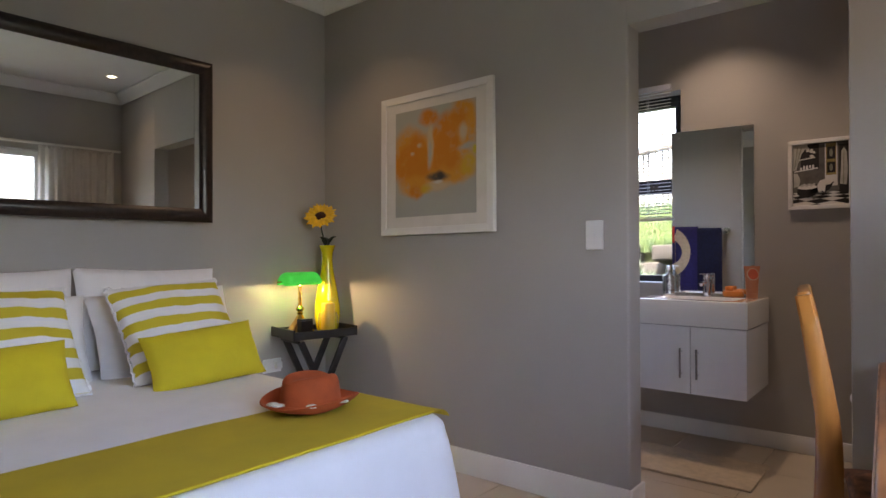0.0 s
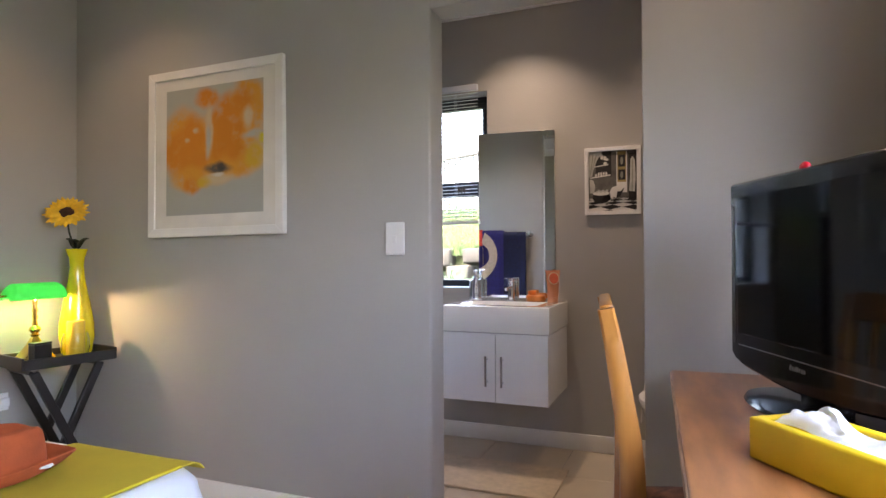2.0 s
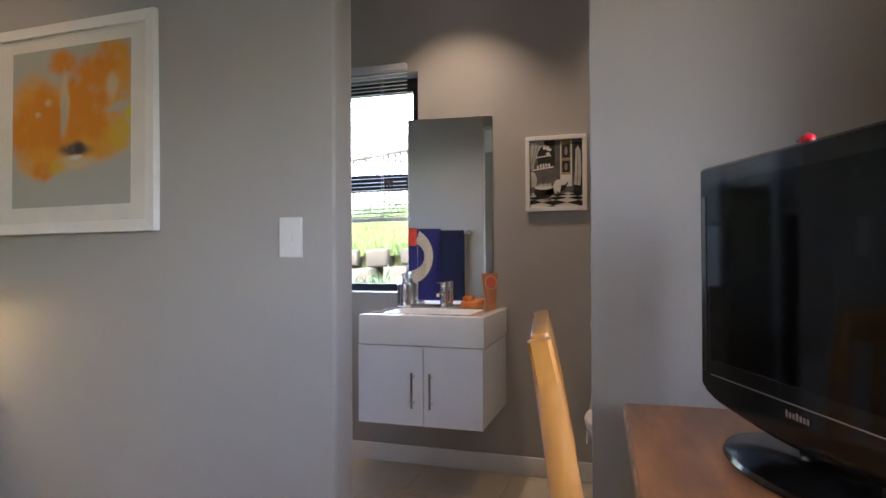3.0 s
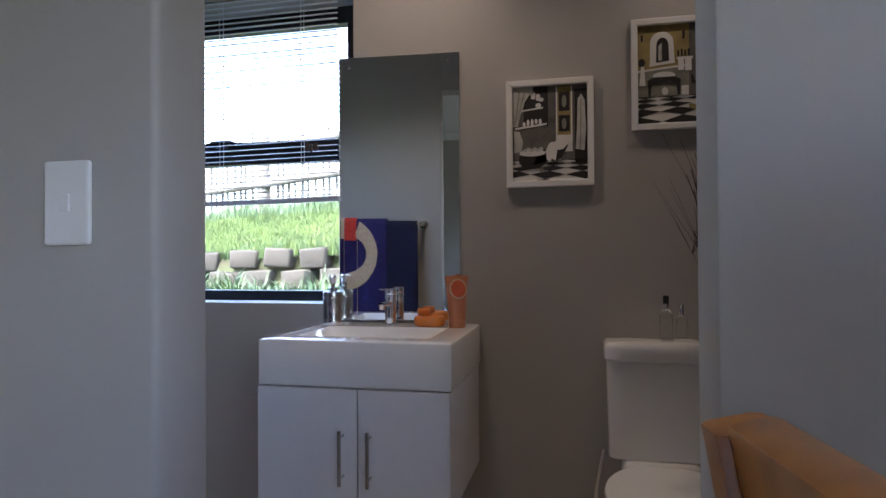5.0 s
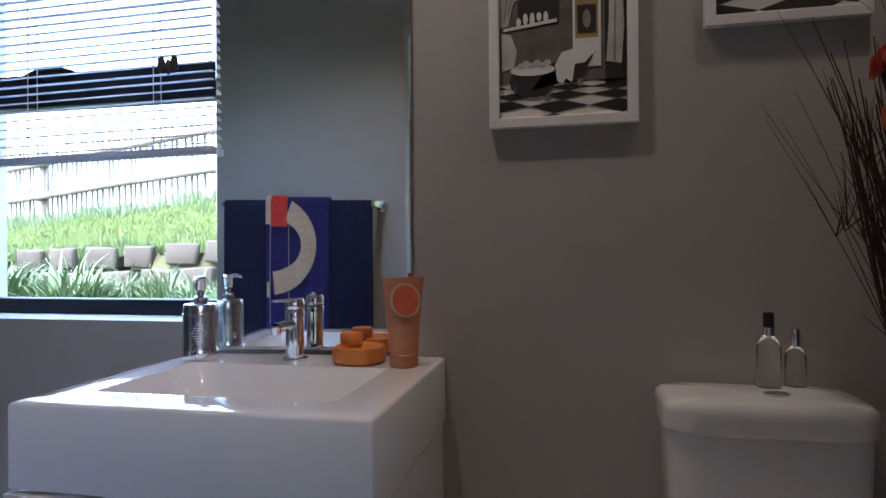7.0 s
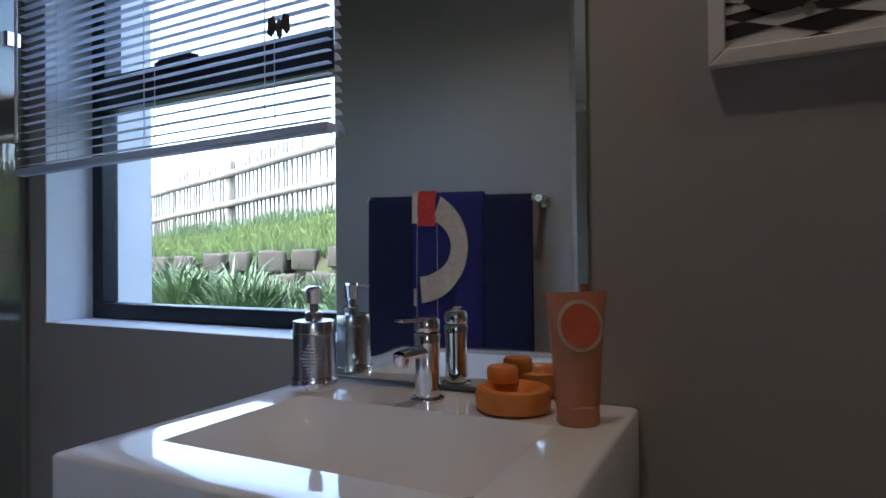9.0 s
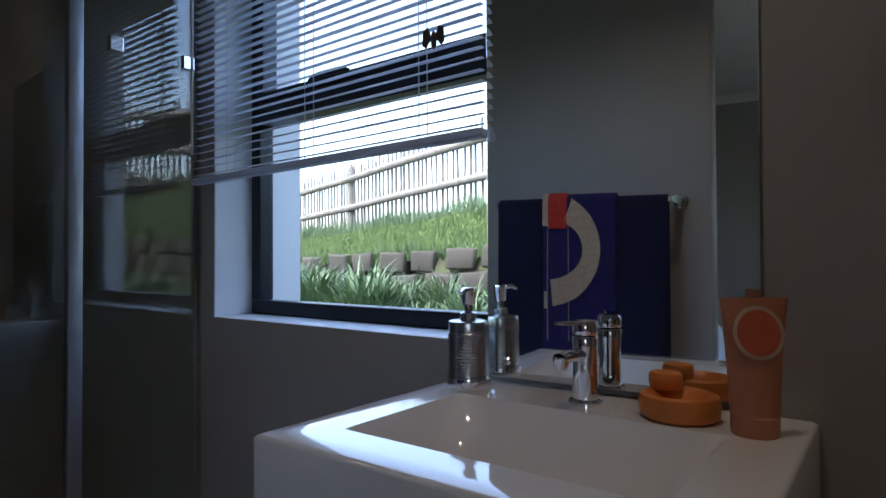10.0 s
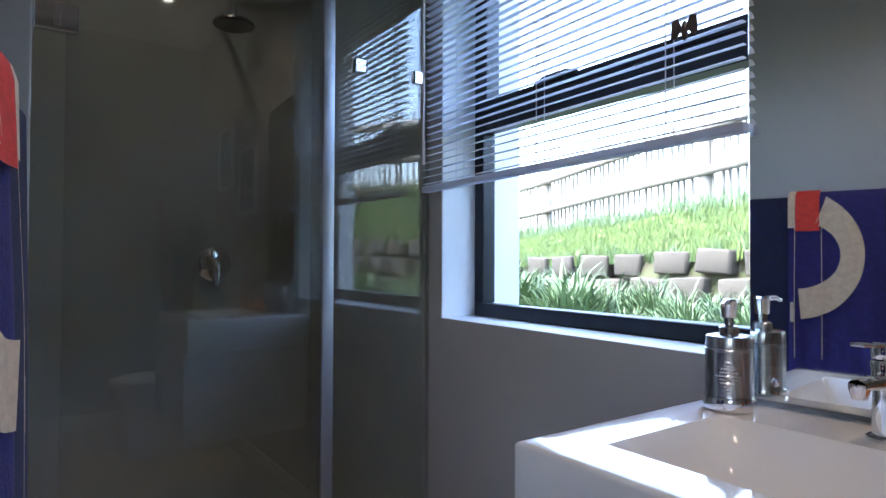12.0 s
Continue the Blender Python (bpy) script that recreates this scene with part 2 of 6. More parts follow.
M_POLE = mat("weathered_pole", (0.19, 0.18, 0.15), 0.85, vary=0.15, scale=14, bump=0.4, stretch=(1, 1, 0.2))
M_CURTAIN = mat("curtain_cloth", (0.72, 0.68, 0.63), 0.9, vary=0.03, scale=20, bump=0.2, bump_scale=200)
see_through(M_CURTAIN, 0.4, (0.72, 0.68, 0.63))
M_PLASTER = mat("outer_plaster", (0.62, 0.62, 0.60), 0.85, vary=0.05, scale=6, bump=0.3, bump_scale=60)
M_TISSUEBOX = mat("yellow_box", (0.80, 0.52, 0.01), 0.5, vary=0.04, scale=14, bump=0.05)
M_CUSHION = mat("seat_stripe", (0.30, 0.14, 0.08), 0.9, scale=18, stretch=(1, 8, 1), second=(0.05, 0.025, 0.02), bump=0.3)
M_BLACKP = mat("black_plastic", (0.012, 0.012, 0.013), 0.3, vary=0.1, scale=20)
M_GLASSP = pane_glass("window_glass", (0.98, 0.99, 0.99), 0.03)
M_SHGLASS = pane_glass("shower_glass", (0.90, 0.93, 0.92), 0.08)
M_BOTTLE = glass("clear_bottle", (0.93, 0.95, 0.92))
M_SHADE = glow("green_glass_shade", (0.02, 0.55, 0.06), 0.032)
M_LAMPON = glow("lit_lamp_face", (1.0, 0.86, 0.66), 1.0)


# ---- mesh helpers ----
def add(bm, tmp, m=None):
    if m is not None:
        bmesh.ops.transform(tmp, matrix=m, verts=tmp.verts)
    me = bpy.data.meshes.new("tmp")
    tmp.to_mesh(me)
    tmp.free()
    bm.from_mesh(me)
    bpy.data.meshes.remove(me)
    return bm


def box(lo, hi, bev=0.0, bm=None, seg=2, m=None):
    bm = bm or bmesh.new()
    t = bmesh.new()
    bmesh.ops.create_cube(t, size=1)
    lo, hi = Vector(lo), Vector(hi)
    bmesh.ops.transform(t, matrix=Matrix.Translation((lo + hi) / 2) @ Matrix.Diagonal((*(hi - lo), 1)), verts=t.verts)
    if bev:
        bmesh.ops.bevel(t, geom=t.edges[:], offset=bev, segments=seg, profile=0.5, affect="EDGES")
    return add(bm, t, m)


def lathe(profile, segs=28, at=(0, 0, 0), bm=None, m=None, squash=1.0):
    """Turn (radius, height) pairs about z."""
    bm = bm or bmesh.new()
    t = bmesh.new()
    rings = []
    for r, z in profile:
        if r < 1e-5:
            rings.append([t.verts.new((0, 0, z))])
        else:
            rings.append([t.verts.new((r * math.cos(2 * math.pi * k / segs), squash * r * math.sin(2 * math.pi * k / segs), z)) for k in range(segs)])
    for a, b in zip(rings, rings[1:]):
        for k in range(segs):
            j = (k + 1) % segs
            if len(a) == 1 and len(b) == 1:
                continue
            if len(a) == 1:
                t.faces.new((a[0], b[k], b[j]))
            elif len(b) == 1:
                t.faces.new((a[k], a[j], b[0]))
            else:
                t.faces.new((a[k], a[j], b[j], b[k]))
    bmesh.ops.recalc_face_normals(t, faces=t.faces)
    return add(bm, t, Matrix.Translation(at) @ (m or Matrix()))


def tube(pts, radius, segs=8, bm=None):
    """A round rod along pts; radius is one number or one for each point."""
    bm = bm or bmesh.new()
    pts = [Vector(p) for p in pts]
    rad = radius if isinstance(radius, (list, tuple)) else [radius] * len(pts)
    rings = []
    side = None
    for i, p in enumerate(pts):
        d = (pts[min(i + 1, len(pts) - 1)] - pts[max(i - 1, 0)]).normalized()
        if side is None:
            side = d.orthogonal().normalized()
        side = (side - d * side.dot(d)).normalized()
        up = d.cross(side)
        rings.append([bm.verts.new(p + rad[i] * (math.cos(2 * math.pi * k / segs) * side + math.sin(2 * math.pi * k / segs) * up)) for k in range(segs)])
    for a, b in zip(rings, rings[1:]):
        for k in range(segs):
            bm.faces.new((a[k], a[(k + 1) % segs], b[(k + 1) % segs], b[k]))
    bm.faces.new(rings[0][::-1])
    bm.faces.new(rings[-1])
    return bm


def prism(pts, depth, m=None, bm=None, bev=0.0):
    """A flat outline in x, z pushed depth along y (towards -y)."""
    bm = bm or bmesh.new()
    t = bmesh.new()
    a = [t.verts.new((x, 0, z)) for x, z in pts]
    b = [t.verts.new((x, -depth, z)) for x, z in pts]
    n = len(pts)
    t.faces.new(a)
    t.faces.new(b[::-1])
    for k in range(n):
        t.faces.new((a[k], b[k], b[(k + 1) % n], a[(k + 1) % n]))
    bmesh.ops.recalc_face_normals(t, faces=t.faces)
    if bev:
        bmesh.ops.bevel(t, geom=t.edges[:], offset=bev, segments=1, profile=0.5, affect="EDGES")
    return add(bm, t, m)


def grid(nu, nv, f, bm=None, closed_u=False):
    bm = bm or bmesh.new()
    rows = [[bm.verts.new(f(u / nu, v / nv)) for u in range(nu + (0 if closed_u else 1))] for v in range(nv + 1)]
    for v in range(nv):
        for u in range(nu):
            w = (u + 1) % len(rows[v])
            bm.faces.new((rows[v][u], rows[v][w], rows[v + 1][w], rows[v + 1][u]))
    return bm


def shell(bm, t):
    """Give an open sheet a thickness t."""
    bmesh.ops.recalc_face_normals(bm, faces=bm.faces)
    bmesh.ops.solidify(bm, geom=bm.faces[:], thickness=t)
    return bm


def part(name, bm, material, parent=None, label="", smooth=False):
    me = bpy.data.meshes.new(name)
    bm.to_mesh(me)
    bm.free()
    me.materials.append(material)
    if smooth:
        for p in me.polygons:
            p.use_smooth = True
        me.set_sharp_from_angle(angle=radians(40))
    ob = new(name, me)
    if parent is not None:
        ob.parent = parent
    return tagged(ob, label)


def thing(name, at, label, category, group="", turn=0.0):
    ob = new(name)
    ob.empty_display_size = 0.1
    ob.matrix_world = pose(*at, 0, 0, turn)
    return tagged(ob, label, category, group)


def setting(name, bm, material, label="", category="", smooth=False):
    return tagged(part(name, bm, material, None, label, smooth), category=category, kind="structure")


# ---- plan ----
XW, XE = -2.80, 0.62          # bedroom, headboard wall and desk wall
YS, YP = -0.60, 3.45          # bedroom, wall behind the start and partition
YQ, YB = 3.575, 4.83          # bathroom, partition's far face and window wall
XS, XF, XB = -2.18, -3.08, 0.72   # shower glass, shower's far wall, bathroom's end wall
ZC = 2.63
DX0, DX1, DZ = -0.893, -0.138, 2.03

# partition with the doorway (rounded plaster corners on its left jamb)
wall = setting("wall_partition_left", box((XF - 0.15, YP, 0), (DX0, YQ, ZC), 0.012, seg=3), M_WALL, "warm grey painted plaster partition wall", "wall", True)
setting("wall_partition_right", box((DX1, YP, 0), (XB + 0.15, YQ, ZC), 0.006, seg=2), M_WALL, "warm grey painted plaster partition wall", "wall", True)
setting("wall_partition_lintel", box((DX0 - 0.001, YP + 0.001, DZ), (DX1 + 0.001, YQ - 0.001, ZC)), M_WALL, "warm grey painted plaster above the doorway", "wall")
setting("wall_headboard", box((XW - 0.15, YS, 0), (XW, YP, ZC)), M_WALL, "warm grey painted plaster wall behind the bed", "wall")
setting("wall_start", box((XW - 0.15, YS - 0.15, 0), (XE + 0.2, YS, ZC)), M_WALL, "plain grey painted plaster wall", "wall")
# desk wall with the curtained window
WY0, WY1, WZ0, WZ1 = 0.90, 2.80, 0.95, 2.02
bm = box((XE, YS, 0), (XE + 0.2, WY0, ZC))
box((XE, WY1, 0), (XE + 0.2, YP, ZC), bm=bm)
box((XE, WY0, 0), (XE + 0.2, WY1, WZ0), bm=bm)
box((XE, WY0, WZ1), (XE + 0.2, WY1, ZC), bm=bm)
setting("wall_desk", bm, M_WALL, "warm grey painted plaster wall with a curtained window", "wall")
# bathroom window wall
BX0, BX1, BZ0, BZ1 = -2.117, -1.12, 0.905, 2.09
YO = YB + 0.27
bm = box((XF - 0.15, YB, 0), (BX0, YO, ZC))
box((BX1, YB, 0), (XB + 0.15, YO, ZC), bm=bm)
box((BX0, YB, 0), (BX1, YO, BZ0), bm=bm)
box((BX0, YB, BZ1), (BX1, YO, ZC), bm=bm)
setting("wall_bathroom_window", bm, M_WALL, "warm grey painted plaster wall with a deep window opening", "wall")
setting("wall_bathroom_end", box((XB, YQ, 0), (XB + 0.15, YB, ZC)), M_WALL, "plain grey painted plaster wall", "wall")
setting("wall_shower_end", box((XF - 0.15, YQ, 0), (XF, YB, ZC)), M_SHOWER, "dark olive grey shower wall", "wall")
setting("wall_nib", box((XS - 0.05, YQ, 0), (XS + 0.03, 3.81, ZC), 0.004), M_WALL, "narrow grey painted nib wall beside the shower", "wall")
setting("wall_shower_back", box((XF, YB - 0.012, 0), (XS - 0.02, YB - 0.002, ZC)), M_SHOWER, "dark olive grey shower lining", "wall")
setting("wall_shower_front", box((XF, YQ + 0.002, 0), (XS - 0.052, YQ + 0.012, ZC)), M_SHOWER, "dark olive grey shower lining", "wall")
# ceilings and cornices
setting("ceiling_bedroom", box((XW - 0.15, YS - 0.15, ZC), (XE + 0.2, YP + 0.06, ZC + 0.12)), M_CEIL, "white painted plaster ceiling", "ceiling")
setting("ceiling_bathroom", box((XF - 0.15, YP + 0.061, ZC), (XB + 0.15, YO, ZC + 0.12)), M_CEIL, "white painted plaster ceiling", "ceiling")


def cornice(name, a, b, side):
    """A coved cornice from a to b, its hollow facing side."""
    a, b, side = Vector(a), Vector(b), Vector(side)
    prof = [(0, -0.085), (0.012, -0.085), (0.014, -0.076), (0.026, -0.058), (0.046, -0.038), (0.064, -0.026), (0.078, -0.014), (0.085, -0.012), (0.085, 0)]
    bm = bmesh.new()
    ra = [bm.verts.new(a + side * s + Vector((0, 0, z))) for s, z in prof]
    rb = [bm.verts.new(b + side * s + Vector((0, 0, z))) for s, z in prof]
    for k in range(len(prof) - 1):
        bm.faces.new((ra[k], ra[k + 1], rb[k + 1], rb[k]))
    bmesh.ops.recalc_face_normals(bm, faces=bm.faces)
    return setting(name, bm, M_CEIL, "white coved plaster cornice", "cornice", True)


cornice("trim_cornice", (XW, YS, ZC - 0.002), (XW, YP, ZC - 0.002), (1, 0, 0))
cornice("trim_cornice", (XW, YP, ZC - 0.002), (XE, YP, ZC - 0.002), (0, -1, 0))
cornice("trim_cornice", (XE, YS, ZC - 0.002), (XE, YP, ZC - 0.002), (-1, 0, 0))
cornice("trim_cornice", (XW, YS, ZC - 0.002), (XE, YS, ZC - 0.002), (0, 1, 0))
cornice("trim_cornice", (XS + 0.02, YB, ZC - 0.002), (XB, YB, ZC - 0.002), (0, -1, 0))
cornice("trim_cornice", (XS + 0.02, YQ, ZC - 0.002), (XB, YQ, ZC - 0.002), (0, 1, 0))
cornice("trim_cornice", (XB, YQ, ZC - 0.002), (XB, YB, ZC - 0.002), (-1, 0, 0))


def skirting(lo, hi, label="white painted skirting board"):
    setting("baseboard", box(lo, hi, 0.004), M_TRIM, label, "skirting board", True)


SK = 0.095
skirting((XW + 0.016, YP - 0.016, 0.002), (DX0 - 0.0, YP - 0.002, SK + 0.03))
skirting((DX0 + 0.002, YP - 0.014, 0.002), (DX0 + 0.016, YQ, SK + 0.03))
skirting((XW + 0.002, YS, 0.002), (XW + 0.016, YP - 0.002, SK + 0.03))
skirting((DX1, YP - 0.016, 0.002), (XE - 0.002, YP - 0.002, SK + 0.03))
skirting((XS + 0.03, YB - 0.016, 0.002), (XB - 0.002, YB - 0.002, SK))
skirting((XS + 0.03, YQ + 0.002, 0.002), (DX0, YQ + 0.016, SK))
skirting((DX1, YQ + 0.002, 0.002), (XB - 0.002, YQ + 0.016, SK))
skirting((XB - 0.016, YQ + 0.016, 0.002), (XB - 0.002, YB - 0.016, SK))
skirting((XE - 0.016, YS, 0.002), (XE - 0.002, YP - 0.016, SK + 0.03))

# floor: a grout bed; the tiles are laid on it at the end of the file
floor_slab = setting("floor", box((XF - 0.15, YS - 0.15, -0.15), (XB + 0.15, YO, -0.004)), M_GROUT, "beige ceramic tiled floor with thin grout joints", "floor")

# ---- bathroom ----
# window: dark aluminium frame with a top-hung upper sash
YF0, YF1 = 4.955, 5.005
win = tagged(thing("window_1", (BX0, YF0, BZ0), "dark aluminium window with a closed top-hung sash", "window"), kind="structure")
WW, WH, WD = BX1 - BX0, BZ1 - BZ0, YF1 - YF0
FB = 0.042
fr = box((0, 0, 0), (WW, WD, FB), 0.004)
box((0, 0, WH - FB), (WW, WD, WH), 0.004, fr)
box((0, 0, FB), (FB, WD, WH - FB), 0.004, fr)
box((WW - FB, 0, FB), (WW, WD, WH - FB), 0.004, fr)
wf = part("window_frame", fr, M_ALU, win)
box_t = box((FB, -0.006, 0.565), (WW - FB, WD, 0.628), 0.004)
part("transom", box_t, M_ALU, win)
sash = box((FB, -0.01, 0.628), (WW - FB, WD - 0.008, 0.655), 0.003)
box((FB, -0.01, WH - FB - 0.03), (WW - FB, WD - 0.008, WH - FB), 0.003, sash)
box((FB, -0.01, 0.655), (FB + 0.028, WD - 0.008, WH - FB - 0.03), 0.003, sash)
box((WW - FB - 0.028, -0.01, 0.655), (WW - FB, WD - 0.008, WH - FB - 0.03), 0.003, sash)
part("sash", sash, M_ALU, win)
stay = tube([(0.30, -0.028, 0.645), (0.34, -0.032, 0.652), (0.42, -0.032, 0.652), (0.45, -0.03, 0.645)], [0.006, 0.009, 0.009, 0.006], 8)
box((0.34, -0.03, 0.635), (0.40, -0.004, 0.66), 0.003, stay)
part("window_stay", stay, M_BLACKP, win, "black window stay")
for z0, z1 in ((FB, 0.565), (0.655, WH - FB - 0.03)):
    pn = part("pane", box((FB, 0.022, z0), (WW - FB, 0.027, z1)), M_GLASSP, win)
    pn.visible_shadow = False
setting("window_1_reveal", box((BX0 + 0.001, YB + 0.001, BZ0 - 0.012), (BX1, YF0, BZ0 + 0.002), 0.002), M_REVEAL, "white painted plaster window sill", "window sill")
bm = box((BX0, YB + 0.002, BZ0 + 0.002), (BX0 + 0.003, YF0, BZ1))
box((BX0, YF1, BZ0), (BX0 + 0.003, YO + 0.04, BZ1), bm=bm)
box((BX1 - 0.003, YF1, BZ0), (BX1, YO, BZ1), bm=bm)
setting("trim_window_side", bm, M_REVEAL, "white painted plaster window reveal", "window reveal")
setting("wall_outer_face", box((BX0 - 1.6, YO + 0.001, -0.3), (BX0 - 0.03, YO + 0.03, ZC)), M_PLASTER, "pale plastered outer wall", "wall")

# venetian blind, half raised, hung in front of the opening
YV = 4.775
VX0, VX1, VZB, VZT = -2.120, -1.162, 1.295, 2.120
blind = thing("venetian_blind", (VX0, YV, VZB), "grey-white aluminium venetian blind, half lowered, bottom rail tilted", "blind")
VW = VX1 - VX0
part("headrail", box((0, -0.014, VZT - VZB - 0.035), (VW, 0.016, VZT - VZB), 0.003), M_SLAT, blind)
N = 38
def tilt(k):
    return Matrix.Translation((VW / 2, 0, 0)) @ pose(0, 0, 0, 0, -0.85 * (1 - k), 0) @ Matrix.Translation((-VW / 2, 0, 0))
part("bottom_rail", box((-0.004, -0.013, -0.012), (VW + 0.004, 0.013, 0.006), 0.004, m=tilt(0)), M_SLAT, blind)
def slat_mesh():
    bm = bmesh.new()
    prof = [(-0.0125, -0.0020), (-0.006, 0.0006), (0, 0.0014), (0.006, 0.0006), (0.0125, -0.0020)]
    a = [bm.verts.new((0, y, z)) for y, z in prof]
    b = [bm.verts.new((VW, y, z)) for y, z in prof]
    for k in range(4):
        bm.faces.new((a[k], a[k + 1], b[k + 1], b[k]))
    return bm
slat0 = part("slat", slat_mesh(), M_SLAT, blind, smooth=True)
ZS = VZT - VZB - 0.05
for k in range(N):
    s = slat0 if k == 0 else slat0.copy()
    if k:
        scene.collection.objects.link(s)
    f = k / (N - 1)
    z = 0.014 + (ZS - 0.014) * f
    s.matrix_basis = tilt(f) @ pose(0, 0, z, 12 + 3 * math.sin(k * 2.3), 0.06 * math.sin(k * 1.7), 0)
for x in (0.17, VW / 2, VW - 0.14):
    c = tube([(x, -0.013, 0), (x, -0.013, ZS)], 0.0012, 5)
    tube([(x, 0.013, 0), (x, 0.013, ZS)], 0.0012, 5, c)
    part("ladder_cord", c, M_SLAT, blind)
part("tilt_wand", tube([(0.02, -0.022, 0.06), (0.02, -0.022, ZS)], 0.004, 8), M_PLASTIC, blind, smooth=True)
# small dark ornament clipped to the blind
orn = thing("blind_ornament", (-1.255, 4.750, 1.477), "small dark moth-shaped ornament hanging on the blind", "ornament")
for sgn in (-1, 1):
    part("wing", prism([(0.002 * sgn, 0.006), (0.012 * sgn, 0.032), (0.024 * sgn, 0.028), (0.026 * sgn, 0.0), (0.018 * sgn, -0.006), (0.010 * sgn, 0.004)], 0.003), M_MOTH, orn)
part("body", lathe([(0, -0.012), (0.005, -0.006), (0.006, 0.01), (0.004, 0.022), (0.0, 0.026)], 10), M_MOTH, orn, smooth=True)

# tall frameless mirror over the basin
MIR_W, MIR_TURN = 0.452, 0.066
mir = thing("wall_mirror", (-0.714 - MIR_W * math.cos(MIR_TURN), YB - 0.002 - MIR_W * math.sin(MIR_TURN), 0.852), "tall frameless mirror screwed to the wall above the basin", "mirror",
            turn=math.degrees(MIR_TURN))
part("glass", box((0, -0.006, 0), (MIR_W, 0, 0.97), 0.0012, seg=1), M_MIRROR, mir)
for x, z in ((0.04, 0.032), (MIR_W - 0.04, 0.032), (0.04, 0.935), (MIR_W - 0.04, 0.935)):
    part("spacer", lathe([(0, 0.0), (0.008, 0.0), (0.008, 0.030 * (1 - x / MIR_W) + 0.001), (0, 0.030 * (1 - x / MIR_W) + 0.001)], 12, (x, 0.0, z), m=pose(0, 0, 0, -90)), M_STEEL, mir)
for x, z in ((0.04, 0.935), (MIR_W - 0.045, 0.935), (0.04, 0.03), (MIR_W - 0.035, 0.03)):
    part("screw_cap", lathe([(0, 0.005), (0.005, 0.004), (0.007, 0.0)], 14, (x, -0.006, z), m=pose(0, 0, 0, 90)), M_CHROME, mir, smooth=True)

# wall-hung vanity and its basin
VXa, VXb, VYf, SPL = -1.232, -0.648, 4.322, 0.3135
van = thing("vanity_unit", (VXa, VYf, 0.352), "white lacquered wall-hung vanity with two doors", "vanity")
VL = VXb - VXa
VDp = YB - 0.002 - VYf
part("body", box((0.002, 0.018, 0), (VL - 0.002, VDp, 0.347), 0.002), M_WHITE, van)
for i, (a, b) in enumerate(((0.0, SPL - 0.002), (SPL + 0.002, VL))):
    d = part("door", box((a, -0.001, 0.0), (b, 0.016, 0.3505), 0.0018), M_WHITE, van)
    hx = SPL + (-0.043 if i == 0 else 0.040)
    h = tube([(hx, -0.033, 0.085), (hx, -0.033, 0.24)], 0.0055, 12)
    tube([(hx, -0.033, 0.105), (hx, 0.0, 0.105)], 0.004, 8, h)
    tube([(hx, -0.033, 0.22), (hx, 0.0, 0.22)], 0.004, 8, h)
    part("handle", h, M_STEEL, d, "brushed steel bar handle", True)
ZB = 0.840
bas = thing("wash_basin", (VXa - 0.003, VYf + 0.012, 0.706), "white ceramic inset basin with a deep front apron", "basin")
BL, BD, BH = VL + 0.006, YB - 0.003 - VYf - 0.012, ZB - 0.706
ix0, ix1, iy0, iy1 = 0.080, 0.505, 0.085, 0.352
def basin_mesh():
    bm = bmesh.new()
    xs = [0, 0.003, 0.008, 0.04, ix0 - 0.004] + [ix0 + (ix1 - ix0) * k / 44 for k in range(45)] + [ix1 + 0.004, (ix1 + BL) / 2, BL - 0.008, BL - 0.003, BL]
    ys = [0, 0.003, 0.008, 0.04, iy0 - 0.004] + [iy0 + (iy1 - iy0) * k / 30 for k in range(31)] + [iy1 + 0.004, 0.40, BD - 0.004, BD]
    def h(x, y):
        e = min(x, BL - x, y)
        z = BH - (0.006 if e <= 0 else 0.0017 if e < 0.004 else 0.0)
        if ix0 <= x <= ix1 and iy0 <= y <= iy1:
            u = abs(2 * (x - ix0) / (ix1 - ix0) - 1)
            v = (y - iy0) / (iy1 - iy0)
            s = min(1.0, max(0.0, 1 - u) / 0.34) ** 0.8
            w = min(1.0, v / 0.10) ** 0.6 * min(1.0, (1 - v) / 0.34) ** 0.8
            z -= 0.004 * min(1, min((1 - u) * 20, v * 20, (1 - v) * 20)) + 0.112 * s * w
        return z
    vs = [[bm.verts.new((x, y, h(x, y))) for x in xs] for y in ys]
    for j in range(len(ys) - 1):
        for i in range(len(xs) - 1):
            bm.faces.new((vs[j][i], vs[j][i + 1], vs[j + 1][i + 1], vs[j + 1][i]))
    def side(row):
        low = [bm.verts.new((v.co.x, v.co.y, 0)) for v in row]
        for k in range(len(row) - 1):
            bm.faces.new((row[k], low[k], low[k + 1], row[k + 1]))
    side(vs[0])
    side([r[-1] for r in vs])
    side([r[0] for r in vs][::-1])
    bmesh.ops.recalc_face_normals(bm, faces=bm.faces)
    return bm
part("bowl", basin_mesh(), M_CERAMIC, bas, smooth=True)
part("drain", lathe([(0, 0.003), (0.015, 0.003), (0.018, 0.0)], 20, (0.29, 0.20, 0.0215)), M_SATIN, bas, smooth=True)

